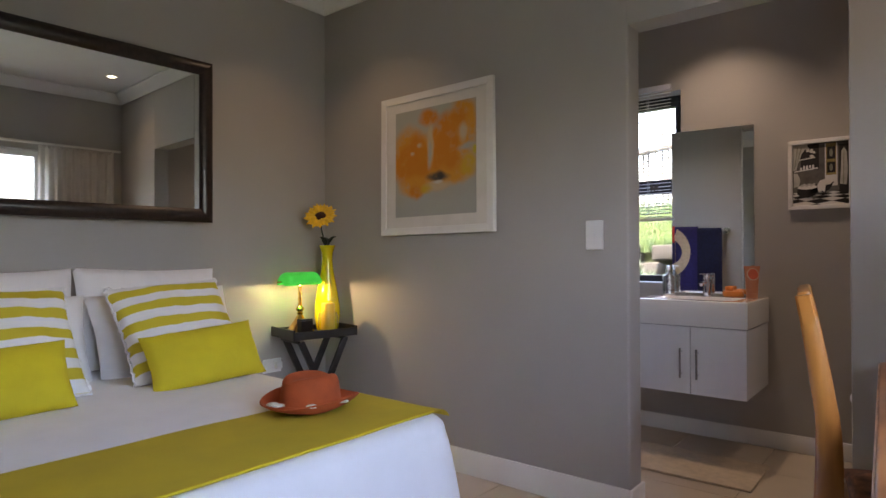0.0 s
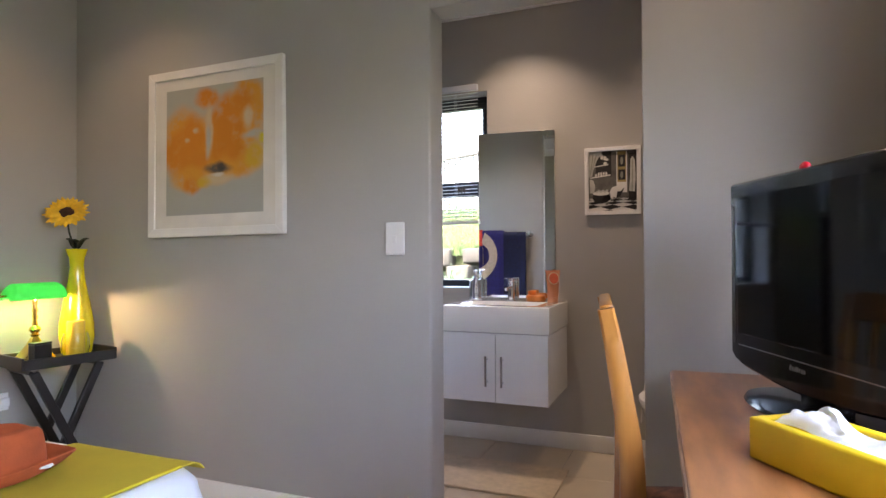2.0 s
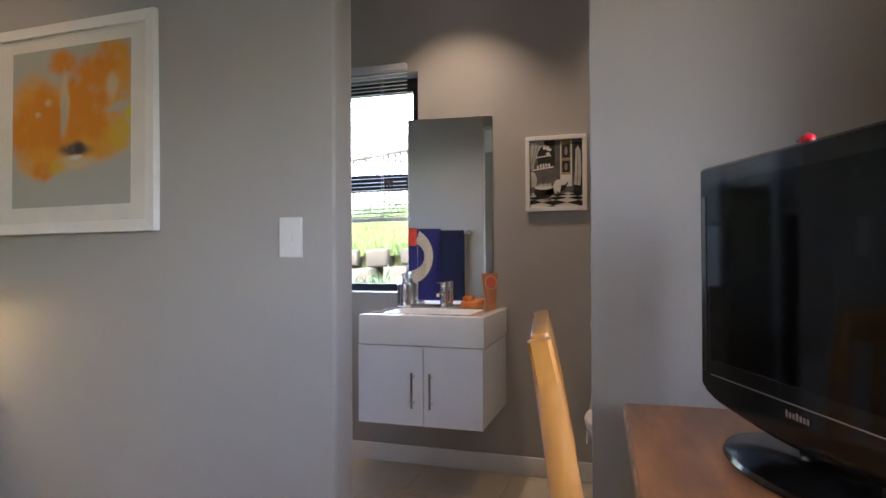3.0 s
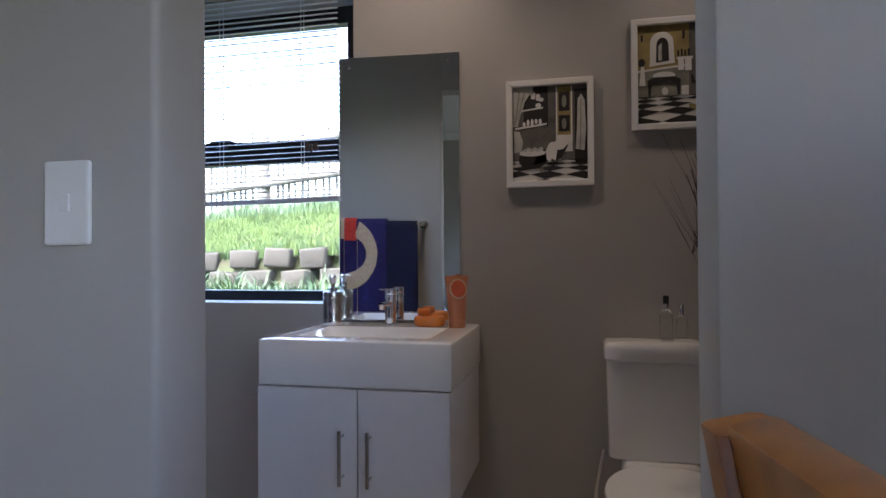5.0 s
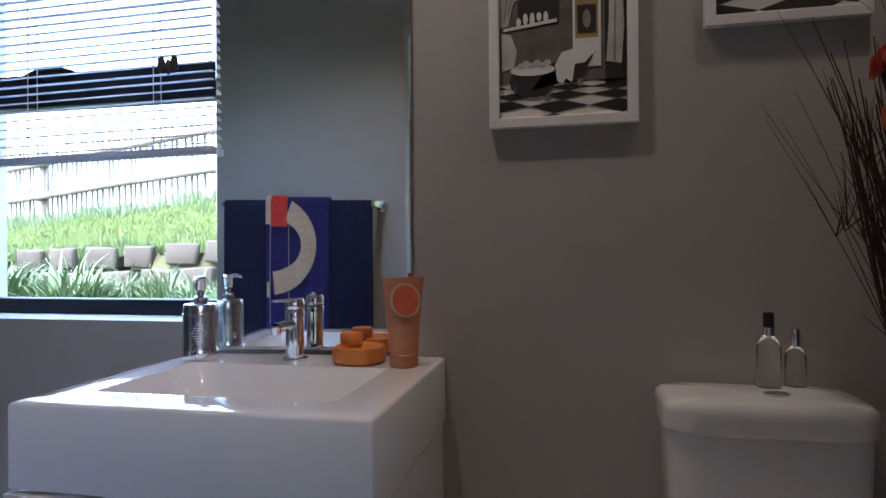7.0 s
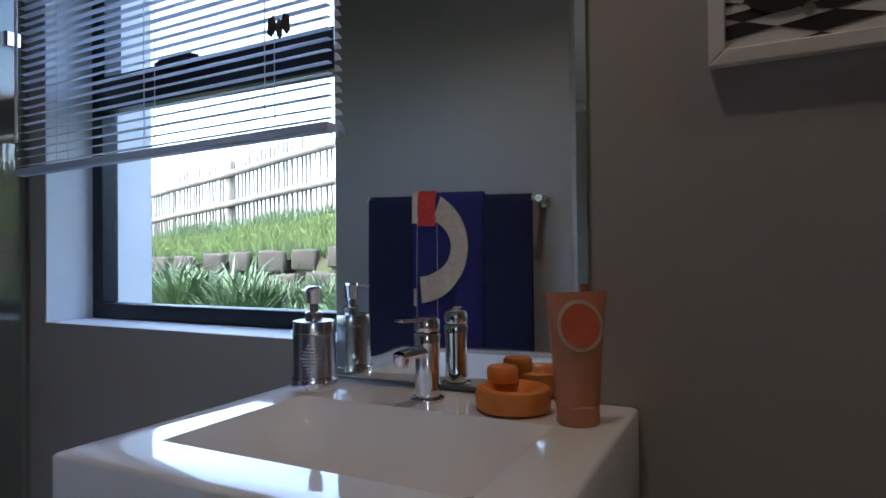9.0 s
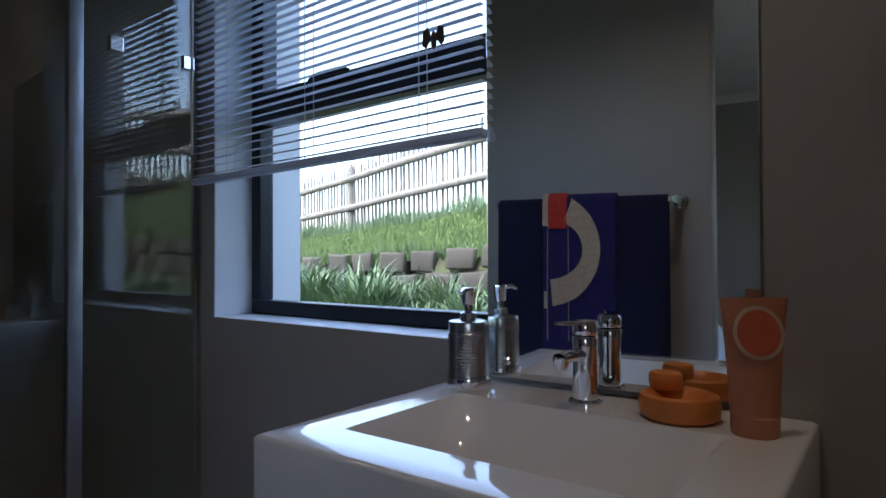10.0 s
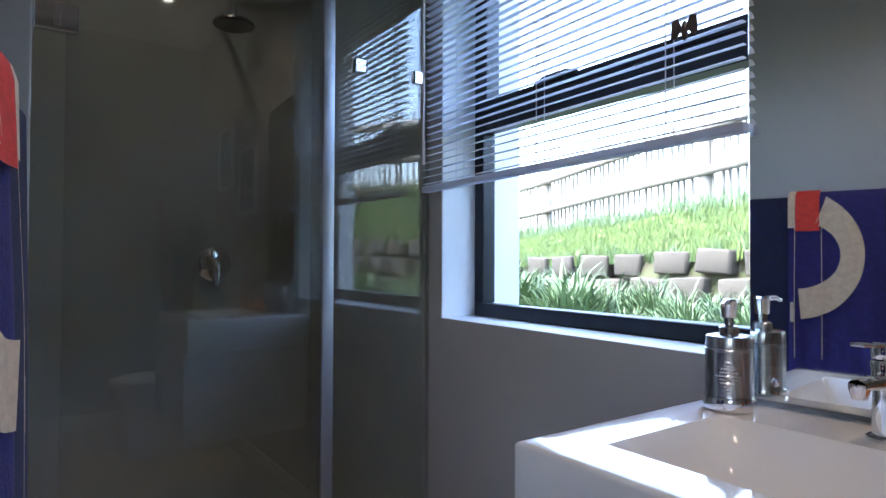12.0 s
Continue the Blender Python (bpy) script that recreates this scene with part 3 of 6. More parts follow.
# mixer tap
tap = thing("basin_mixer_tap", (-0.952, 4.745, ZB), "chrome single-lever basin mixer tap", "tap", turn=-14)
part("base_ring", lathe([(0, 0), (0.027, 0), (0.027, 0.004), (0.023, 0.007), (0, 0.007)], 28), M_CHROME, tap, smooth=True)
part("body", lathe([(0.020, 0.006), (0.0205, 0.03), (0.019, 0.06), (0.020, 0.09), (0.0215, 0.102), (0.019, 0.106), (0, 0.106)], 28), M_CHROME, tap, smooth=True)
sp = bmesh.new()
for k in range(1):
    grid(16, 14, lambda u, v: Vector((math.cos(2 * math.pi * u) * (0.014 - 0.001 * v), -0.006 - 0.056 * v, 0.078 - 0.002 * v * v + math.sin(2 * math.pi * u) * (0.010 - 0.002 * v))), sp, True)
lathe([(0.009, -0.012), (0.0125, 0), (0.0125, 0.008), (0, 0.010)], 16, (0, -0.058, 0.071), sp)
part("spout", sp, M_CHROME, tap, smooth=True)
lv = lathe([(0.019, 0.108), (0.0205, 0.112), (0.0205, 0.124), (0.017, 0.130), (0, 0.131)], 28)
box((-0.010, -0.070, 0.1235), (0.010, 0.01, 0.1285), 0.0022, lv, m=pose(0, 0, 0.0, -3))
part("lever", lv, M_CHROME, tap, smooth=True)

# soap dispenser
soap = thing("soap_dispenser", (-1.166, 4.732, ZB), "steel soap dispenser with an embossed band and pump", "soap dispenser")
part("body", lathe([(0, 0.001), (0.037, 0.001), (0.0385, 0.004), (0.0385, 0.020), (0.0370, 0.022), (0.0365, 0.026), (0.0362, 0.094), (0.0372, 0.095), (0.0372, 0.098), (0.0362, 0.099), (0.0362, 0.114), (0.0350, 0.118), (0.030, 0.1195), (0, 0.120)], 40), M_STEEL, soap, smooth=True)
part("base_band", lathe([(0.0387, 0.003), (0.0393, 0.006), (0.0393, 0.019), (0.0387, 0.021)], 40), M_CHROME, soap, "polished steel band", True)
gm = bmesh.new()
for j in range(9):
    for i in range(13):
        a = -math.pi / 2 + 0.45 + (i - 6 + 0.5 * (j % 2)) * 0.085
        if abs(i - 6) + abs(j - 4) * 1.1 > 6:
            continue
        c = Vector((0.0362 * math.cos(a), 0.0362 * math.sin(a), 0.036 + j * 0.0055))
        lathe([(0.0, 0.0013), (0.0018, 0.0)], 6, c, gm, m=Euler((0, math.pi / 2, a)).to_matrix().to_4x4())
tagged(part("embossing", gm, M_CHROME, soap), kind="stuff")
part("collar", lathe([(0.015, 0.1195), (0.0155, 0.131), (0.012, 0.134), (0.0075, 0.135), (0.0075, 0.150), (0, 0.15)], 24), M_STEEL, soap, smooth=True)
pm = lathe([(0.0100, 0.146), (0.0120, 0.149), (0.0125, 0.170), (0.0140, 0.173), (0.0130, 0.177), (0, 0.178)], 20)
tube([(0, 0, 0.172), (0.010, -0.028, 0.174), (0.015, -0.044, 0.169)], [0.0060, 0.0045, 0.0035], 10, pm)
part("pump", pm, M_CHROME, soap, smooth=True)

# orange soap rounds and a peach tube
soapd = thing("round_soap", (-0.808, 4.742, ZB), "round orange soap with a hollow top", "soap")
part("soap_disc", lathe([(0, 0.0), (0.048, 0.0), (0.054, 0.005), (0.056, 0.022), (0.053, 0.033), (0.046, 0.036), (0.036, 0.030), (0.026, 0.014), (0, 0.012)], 36), M_ORANGE, soapd, smooth=True)
soap2 = thing("small_soap", (-0.836, 4.772, ZB + 0.0375), "small round orange soap on a larger one", "soap")
part("soap_disc", lathe([(0, -0.004), (0.022, -0.004), (0.024, 0.004), (0.024, 0.016), (0.021, 0.020), (0.012, 0.017), (0, 0.016)], 28), M_ORANGE, soap2, smooth=True)
tb = thing("lotion_tube", (-0.706, 4.716, ZB), "peach lotion tube with a round window standing on its cap", "lotion tube", turn=34)
def tube_f(u, v):
    a = 2 * math.pi * u
    k = v ** 1.3
    w = 0.030 + 0.014 * k
    d = 0.026 * (1 - k) + 0.0025 * k
    return Vector((w * math.copysign(abs(math.cos(a)) ** 0.8, math.cos(a)), d * math.sin(a), 0.026 + 0.150 * v))
part("sleeve", grid(36, 14, tube_f, closed_u=True), M_TUBE, tb, smooth=True)
part("cap", lathe([(0, 0), (0.028, 0), (0.029, 0.003), (0.029, 0.025), (0.026, 0.027), (0, 0.027)], 30), M_TUBE, tb, "peach screw cap", True)
def disc(cx, cz, rx, rz, bulge):
    bm = bmesh.new()
    c = bm.verts.new((cx, bulge(cz), cz))
    ring = [bm.verts.new((cx + rx * math.cos(t * math.pi / 16), bulge(cz + rz * math.sin(t * math.pi / 16)), cz + rz * math.sin(t * math.pi / 16))) for t in range(32)]
    for k in range(32):
        bm.faces.new((c, ring[k], ring[(k + 1) % 32]))
    return bm
bl = lambda z: -0.0018 - (0.026 * (1 - ((z - 0.026) / 0.15) ** 1.3) + 0.0025)
part("print_ring", disc(0, 0.132, 0.032, 0.034, bl), M_CREAM, tb, "pale ring print")
bl2 = lambda z: bl(z) - 0.0008
part("print_disc", disc(0, 0.132, 0.027, 0.029, bl2), M_CORAL, tb, "coral round print")

# towel rail with towels on the partition's far face
RX0, RX1, RZ = -1.600, -0.985, 1.263
SLANT = 0.177
def rail_y(x):
    return 3.675 - SLANT * (x - RX1)
rail = thing("towel_rail", (RX0, YQ, RZ), "chrome towel rail swung out from the wall", "towel rail")
rl = RX1 - RX0
part("bar", tube([(0, rail_y(RX0) - YQ, 0), (rl, rail_y(RX1) - YQ, 0)], 0.009, 14), M_CHROME, rail, smooth=True)
for x in (0.012, rl - 0.012):
    part("bracket", tube([(x, 0.001, 0), (x, rail_y(RX0 + x) - YQ + 0.012, 0)], [0.014, 0.012], 14), M_CHROME, rail, smooth=True)
    part("rose", lathe([(0, 0), (0.024, 0), (0.026, 0.004), (0.022, 0.008), (0, 0.009)], 24, (x, 0.001, 0), m=pose(0, 0, 0, -90)), M_CHROME, rail, smooth=True)
def towel(name, x0, x1, rad, zb_front, zb_back, material, label, wave):
    t = thing(name, (x0, rail_y(x0), RZ), label, "towel")
    w = x1 - x0
    lf, lb = RZ - zb_front, RZ - zb_back
    def f(u, v):
        x = w * u
        y0 = -SLANT * x
        bulge = wave * math.sin(u * 9.0 + 0.7) + 0.5 * wave * math.sin(u * 23)
        s = v * (lf + lb + math.pi * rad)
        if s < lb:
            return Vector((x, y0 - rad * (1 - 0.1 * math.sin(u * 7)), -(lb - s)))
        s -= lb
        if s < math.pi * rad:
            a = math.pi - s / rad
            return Vector((x, y0 + rad * math.cos(a), rad * math.sin(a)))
        s -= math.pi * rad
        return Vector((x, y0 + rad + bulge * min(1, s * 4) + 0.012 * s, -s))
    part("cloth", shell(grid(26, 60, f), 0.006), material, t, smooth=True)
    return t
towel("bath_towel", -1.588, -1.020, 0.018, 0.60, 0.70, M_NAVY, "navy terry bath towel folded over the rail", 0.004)
TX0, TX1, TR = -1.424, -1.184, 0.030
rt = towel("hand_towel", TX0, TX1, TR, 0.52, 0.80, M_PURPLE, "indigo towel with cream ring and red block over a navy towel", 0.006)
def on_towel(x, s):
    u = min(1, max(0, x / (TX1 - TX0)))
    y0 = -SLANT * x
    bulge = 0.006 * math.sin(u * 9.0 + 0.7) + 0.003 * math.sin(u * 23)
    if s < 0:
        a = -s / TR
        return Vector((x, y0 + (TR + 0.009) * math.cos(a), (TR + 0.009) * math.sin(a)))
    return Vector((x, y0 + TR + 0.009 + bulge * min(1, s * 4) + 0.012 * s, -s))
def arc(a0, a1, n=26):
    return grid(n, 4, lambda u, v: on_towel(*(lambda a, k: (max(0.001, 0.017 + (0.118 + 0.060 * k) * math.cos(a)), 0.165 - (0.105 + 0.092 * k) * math.sin(a)))(radians(a0 + (a1 - a0) * u), v)))
part("ring_print", arc(62, -84), M_CREAM, rt, "cream ring woven in")
part("red_block", grid(6, 8, lambda u, v: on_towel(0.021 + 0.062 * u, -0.030 + 0.122 * v)), M_REDT, rt, "red block woven in")
part("cream_block", grid(3, 8, lambda u, v: on_towel(0.001 + 0.019 * u, -0.030 + 0.112 * v)), M_CREAM, rt, "cream block woven in")
part("cream_block", grid(3, 4, lambda u, v: on_towel(0.008 + 0.010 * u, 0.31 + 0.06 * v)), M_CREAM, rt, "cream block woven in")
for x in (0.019, 0.087):
    part("seam_line", grid(1, 12, lambda u, v: on_towel(x + 0.0018 * u, 0.06 + 0.42 * v)), M_CREAM, rt, "thin pale seam line")

# framed prints
def frame_parts(t, w, h, bw, depth, material):
    """Four mitred bars with a wall-side back."""
    for a, b, c, d in (((0, 0), (w, 0), (w - bw, bw), (bw, bw)), ((w, 0), (w, h), (w - bw, h - bw), (w - bw, bw)), ((w, h), (0, h), (bw, h - bw), (w - bw, h - bw)), ((0, h), (0, 0), (bw, bw), (bw, h - bw))):
        part("frame_bar", prism([a, b, c, d], depth, bev=0.0015), material, t)
    part("backing", prism([(bw * 0.5, bw * 0.5), (w - bw * 0.5, bw * 0.5), (w - bw * 0.5, h - bw * 0.5), (bw * 0.5, h - bw * 0.5)], 0.004), M_PAPER, t)
def flat(t, name, polys, material, layer, label="", base=0.006):
    for p in polys:
        part(name, prism(p, 0.0007, Matrix.Translation((0, -base - layer * 0.0009, 0))), material, t, label)
def ell(cx, cz, rx, rz, n=18, a0=0, a1=360):
    return [(cx + rx * math.cos(radians(a0 + (a1 - a0) * k / n)), cz + rz * math.sin(radians(a0 + (a1 - a0) * k / n))) for k in range(n + (0 if a1 - a0 == 360 else 1))]
def clipped(poly, x0, x1, z0, z1):
    """Cut a flat outline to an upright rectangle."""
    for ax, lim, sg in ((0, x0, 1), (0, x1, -1), (1, z0, 1), (1, z1, -1)):
        out = []
        for k, p in enumerate(poly):
            q = poly[k - 1]
            ip, iq = sg * (p[ax] - lim) >= 0, sg * (q[ax] - lim) >= 0
            if ip != iq:
                t = (lim - q[ax]) / (p[ax] - q[ax])
                out.append((q[0] + (p[0] - q[0]) * t, q[1] + (p[1] - q[1]) * t))
            if ip:
                out.append(p)
        poly = out
        if len(poly) < 3:
            return []
    return poly
def diamonds(x0, x1, z0, z1, cell, turn):
    """Black squares of a checked floor laid at an angle, seen in perspective."""
    ca, sa = math.cos(radians(turn)), math.sin(radians(turn))
    def seen(i, j):
        u, w = (i * ca - j * sa) * cell, (i * sa + j * ca) * cell + 0.9
        d = 0.55 / max(0.3, w)
        return ((x0 + x1) / 2 + u * d * 1.1, z1 + 0.085 - 0.20 * d)
    out = []
    for i in range(-9, 10):
        for j in range(-9, 10):
            if (i + j) % 2:
                continue
            q = clipped([seen(i, j), seen(i + 1, j), seen(i + 1, j + 1), seen(i, j + 1)], x0, x1, z0, z1)
            if len(q) > 2:
                xs, zs = [p[0] for p in q], [p[1] for p in q]
                if (max(xs) - min(xs)) * (max(zs) - min(zs)) > 1.5e-5:
                    out.append(q)
    return out
def rect(x0, z0, x1, z1):
    return [(x0, z0), (x1, z0), (x1, z1), (x0, z1)]
PW, PH = 0.300, 0.374
pr1 = thing("framed_print", (-0.543, YB - 0.003, 1.323), "white framed bathroom print with a tub on a checked floor", "picture", "bathroom prints")
frame_parts(pr1, PW, PH, 0.021, 0.018, M_FRAMEW)
a, b, c, d = 0.022, PW - 0.022, 0.022, PH - 0.022
flat(pr1, "wall_print", [rect(a, 0.092, b, d)], M_GREYINK, 0)
flat(pr1, "floor_print", [rect(a, c, b, 0.092)], M_PAPER, 0)
flat(pr1, "check", diamonds(a, b, c, 0.092, 0.115, 38), M_INK, 1)
flat(pr1, "niche_print", [rect(0.060, 0.212, 0.145, d), rect(0.236, 0.082, b, 0.335)], M_INK, 1)
flat(pr1, "screen_print", [rect(0.172, 0.120, 0.228, 0.346)], M_TAN, 1)
flat(pr1, "screen_edge_print", [rect(0.172, 0.120, 0.177, 0.346), rect(0.223, 0.120, 0.228, 0.346), rect(0.177, 0.120, 0.223, 0.178)], M_PAPER, 2)
flat(pr1, "panel_print", [rect(0.182, 0.190, 0.219, 0.246), rect(0.182, 0.262, 0.219, 0.328)], M_INK, 2)
flat(pr1, "panel_heart_print", [ell(0.200, 0.217, 0.008, 0.019), ell(0.200, 0.295, 0.008, 0.022)], M_SAGE, 3)
flat(pr1, "robe_print", [[(0.238, 0.128), (0.268, 0.122), (0.274, 0.20), (0.270, 0.295), (0.258, 0.318), (0.246, 0.30), (0.243, 0.2)]], M_ROBE, 2)
flat(pr1, "robe_fold_print", [[(0.252, 0.128), (0.256, 0.128), (0.259, 0.30), (0.256, 0.30)]], M_SAGE, 3)
flat(pr1, "curtain_print", [[(a, 0.212), (0.040, 0.214), (0.048, 0.250), (0.066, 0.302), (0.092, 0.340), (0.094, d), (a, d)], [(0.026, 0.120), (0.052, 0.126), (0.058, 0.160), (0.046, 0.195), (0.026, 0.200)]], M_ROBE, 2)
flat(pr1, "curtain_fold_print", [[(0.030, 0.222), (0.033, 0.222), (0.048, 0.335), (0.044, 0.340)], [(0.038, 0.238), (0.041, 0.242), (0.066, 0.330), (0.062, 0.334)]], M_SAGE, 3)
flat(pr1, "shelf_print", [[(0.052, 0.266), (0.128, 0.274), (0.128, 0.280), (0.052, 0.271)], [(0.030, 0.203), (0.140, 0.216), (0.140, 0.223), (0.030, 0.209)]], M_PAPER, 2)
flat(pr1, "jar_print", [ell(0.062 + 0.014 * k, 0.220 + 0.0018 * k + 0.004 * (k % 2), 0.0050, 0.009 + 0.003 * (k % 3)) for k in range(5)] + [ell(0.100 + 0.011 * math.cos(k * 2.1) * (1 + k % 2), 0.318 + 0.014 * math.sin(k * 1.7), 0.008, 0.007) for k in range(7)] + [ell(0.112, 0.285, 0.010, 0.008)], M_PAPER, 3)
flat(pr1, "tub_print", [ell(0.090, 0.096, 0.048, 0.034), [(0.085, 0.075), (0.19, 0.098), (0.212, 0.140), (0.205, 0.160), (0.13, 0.13)]], M_INK, 3)
flat(pr1, "tub_rim_print", [ell(0.090, 0.119, 0.046, 0.012), [(0.136, 0.126), (0.150, 0.152), (0.212, 0.166), (0.222, 0.157), (0.196, 0.128), (0.176, 0.126), (0.170, 0.088), (0.158, 0.098), (0.150, 0.084), (0.140, 0.094)]], M_PAPER, 4)
flat(pr1, "foam_print", [ell(0.066 + 0.011 * k, 0.128 + 0.005 * (k % 2), 0.007, 0.006) for k in range(6)], M_ROBE, 5)
flat(pr1, "tub_foot_print", [ell(0.120, 0.060, 0.008, 0.008), ell(0.186, 0.088, 0.006, 0.008)], M_SAGE, 4)
pr2 = thing("framed_print", (-0.119, YB - 0.003, 1.502), "white framed bathroom print with a washstand on a checked floor", "picture", "bathroom prints")
frame_parts(pr2, 0.294, PH, 0.021, 0.018, M_FRAMEW)
b = 0.294 - 0.022
flat(pr2, "wall_print", [rect(a, 0.205, 0.185, d)], M_TAN, 0)
flat(pr2, "lower_wall_print", [rect(a, 0.112, 0.185, 0.205)], M_SAGE, 0)
flat(pr2, "side_wall_print", [rect(0.185, 0.112, b, d)], M_GREYINK, 0)
flat(pr2, "floor_print", [rect(a, c, b, 0.112)], M_PAPER, 0)
flat(pr2, "check", diamonds(a, b, c, 0.112, 0.115, 52), M_INK, 1)
flat(pr2, "arch_print", [[(0.060, 0.214), (0.140, 0.222), (0.136, 0.295)] + ell(0.099, 0.295, 0.037, 0.034, 10, 0, 180) + [(0.062, 0.29)], [(a, 0.196), (0.184, 0.210), (0.184, 0.216), (a, 0.202)]], M_PAPER, 1)
flat(pr2, "mirror_print", [[(0.080, 0.226), (0.122, 0.230), (0.120, 0.285)] + ell(0.101, 0.285, 0.019, 0.024, 8, 0, 180) + [(0.082, 0.28)], ell(0.034, 0.228, 0.011, 0.014), rect(0.164, 0.300, 0.172, 0.328), rect(0.032, 0.300, 0.039, 0.322)] + [rect(0.148 + 0.011 * k, 0.242, 0.154 + 0.011 * k, 0.262 + 0.004 * (k % 2)) for k in range(4)], M_INK, 2)
flat(pr2, "glass_print", [[(0.088, 0.232), (0.099, 0.233), (0.099, 0.292), (0.088, 0.280)]], M_ROBE, 3)
flat(pr2, "towel_print", [[(0.026, 0.150), (0.046, 0.150), (0.042, 0.215), (0.032, 0.215)], rect(0.146, 0.232, 0.196, 0.240), rect(0.150, 0.196, 0.168, 0.232), rect(0.172, 0.193, 0.192, 0.232), ell(0.105, 0.180, 0.036, 0.014), rect(0.160, 0.112, 0.182, 0.144), ell(0.108, 0.128, 0.010, 0.013)], M_PAPER, 3)
flat(pr2, "washstand_print", [[(0.055, 0.112), (0.062, 0.112), (0.066, 0.150), (0.085, 0.160), (0.125, 0.160), (0.144, 0.150), (0.148, 0.112), (0.155, 0.112), (0.158, 0.166), (0.140, 0.176), (0.070, 0.176), (0.052, 0.166)], [(0.192, 0.150), (0.262, 0.136), (0.264, 0.144), (0.200, 0.160), (0.196, 0.178), (0.190, 0.178)], [(0.200, 0.098), (0.206, 0.098), (0.256, 0.138), (0.250, 0.140)], [(0.250, 0.096), (0.256, 0.096), (0.212, 0.146), (0.206, 0.146)]], M_INK, 4)
flat(pr2, "seat_print", [[(0.204, 0.158), (0.256, 0.144), (0.258, 0.152), (0.212, 0.168)]], M_ROBE, 5)
flat(pr2, "basket_print", [ell(0.214, 0.076, 0.032, 0.016)], M_TAN, 3)
flat(pr2, "basket_cloth_print", [ell(0.208, 0.086, 0.020, 0.008), ell(0.226, 0.084, 0.012, 0.007)], M_PAPER, 4)

# close-coupled toilet
wc = thing("toilet", (-0.052, YB - 0.004, 0.0), "white ceramic close-coupled toilet with the lid closed", "toilet")
cis = grid(48, 12, lambda u, v: (lambda a, z: Vector(((0.158 + 0.008 * z) * math.copysign(abs(math.cos(a)) ** 0.28, math.cos(a)), -0.088 + (0.082 + 0.005 * z) * math.copysign(abs(math.sin(a)) ** 0.35, math.sin(a)), 0.445 + 0.305 * z)))(2 * math.pi * u, v), closed_u=True)
cis.verts.ensure_lookup_table()
part("cistern", cis, M_CERAMIC, wc, smooth=True)
def lid_f(u, v):
    a = 2 * math.pi * u
    prof = [(0.95, 0.751), (1.0, 0.757), (1.0, 0.790), (0.985, 0.799), (0.93, 0.806), (0.6, 0.809), (0.0, 0.810)]
    r, z = prof[round(v * 6)]
    return Vector((0.172 * r * math.copysign(abs(math.cos(a)) ** 0.26, math.cos(a)), -0.093 + 0.090 * r * math.copysign(abs(math.sin(a)) ** 0.34, math.sin(a)), z))
part("cistern_lid", grid(48, 6, lid_f, closed_u=True), M_CERAMIC, wc, smooth=True)
part("flush_button", lathe([(0.022, 0.808), (0.022, 0.813), (0.018, 0.815), (0, 0.815)], 24, (0.025, -0.112, 0), squash=0.7), M_CHROME, wc, "chrome flush button", True)
def bowl_f(u, v):
    a = 2 * math.pi * u
    prof = [(0.11, 0.16, 0.0), (0.11, 0.17, 0.03), (0.10, 0.17, 0.12), (0.12, 0.19, 0.24), (0.165, 0.235, 0.35), (0.178, 0.25, 0.39), (0.17, 0.24, 0.405)]
    rx, ry, z = prof[round(v * 6)]
    return Vector((rx * math.cos(a), -0.37 + ry * math.sin(a), z))
part("bowl", grid(40, 6, bowl_f, closed_u=True), M_CERAMIC, wc, smooth=True)
part("seat_lid", lathe([(0, 0.432), (0.9, 0.432), (0.985, 0.426), (1.0, 0.415), (0.985, 0.406), (0, 0.406)], 44, (0, -0.385, 0), m=Matrix.Diagonal((0.182, 0.245, 1, 1))), M_PLASTIC, wc, smooth=True)
part("pedestal_back", box((-0.12, -0.19, 0.001), (0.12, -0.01, 0.446), 0.03, seg=3), M_CERAMIC, wc, smooth=True)
for nm, x, y, h, r, dark in (("spray_bottle", -0.045, -0.055, 0.135, 0.021, True), ("scent_bottle", 0.005, -0.040, 0.105, 0.018, False)):
    bt = thing(nm, (-0.052 + x + 0.075, YB - 0.004 + y, 0.811), "clear glass spray bottle with a %s cap on the cistern" % ("black" if dark else "silver"), "bottle")
    g = part("flask", lathe([(0, 0.001), (r, 0.001), (r, 0.004), (r, h * 0.55), (r * 0.7, h * 0.66), (r * 0.42, h * 0.72), (r * 0.42, h * 0.78), (0, h * 0.78)], 24), M_BOTTLE, bt, smooth=True)
    g.visible_shadow = False
    part("collar", lathe([(r * 0.5, h * 0.72), (r * 0.52, h * 0.83), (0, h * 0.83)], 18), M_CHROME, bt, "silver collar", True)
    part("cap", lathe([(r * 0.46, h * 0.83), (r * 0.46, h * 1.0), (r * 0.36, h * 1.03), (0, h * 1.03)], 18), M_BLACKP if dark else M_CHROME, bt, smooth=True)
# toilet's stop valve pipe beside the pedestal
part("water_pipe", tube([(-0.20, 0.0, 0.20), (-0.20, -0.03, 0.20), (-0.195, -0.035, 0.3), (-0.17, -0.05, 0.44)], 0.006, 8), M_CHROME, wc, smooth=True)

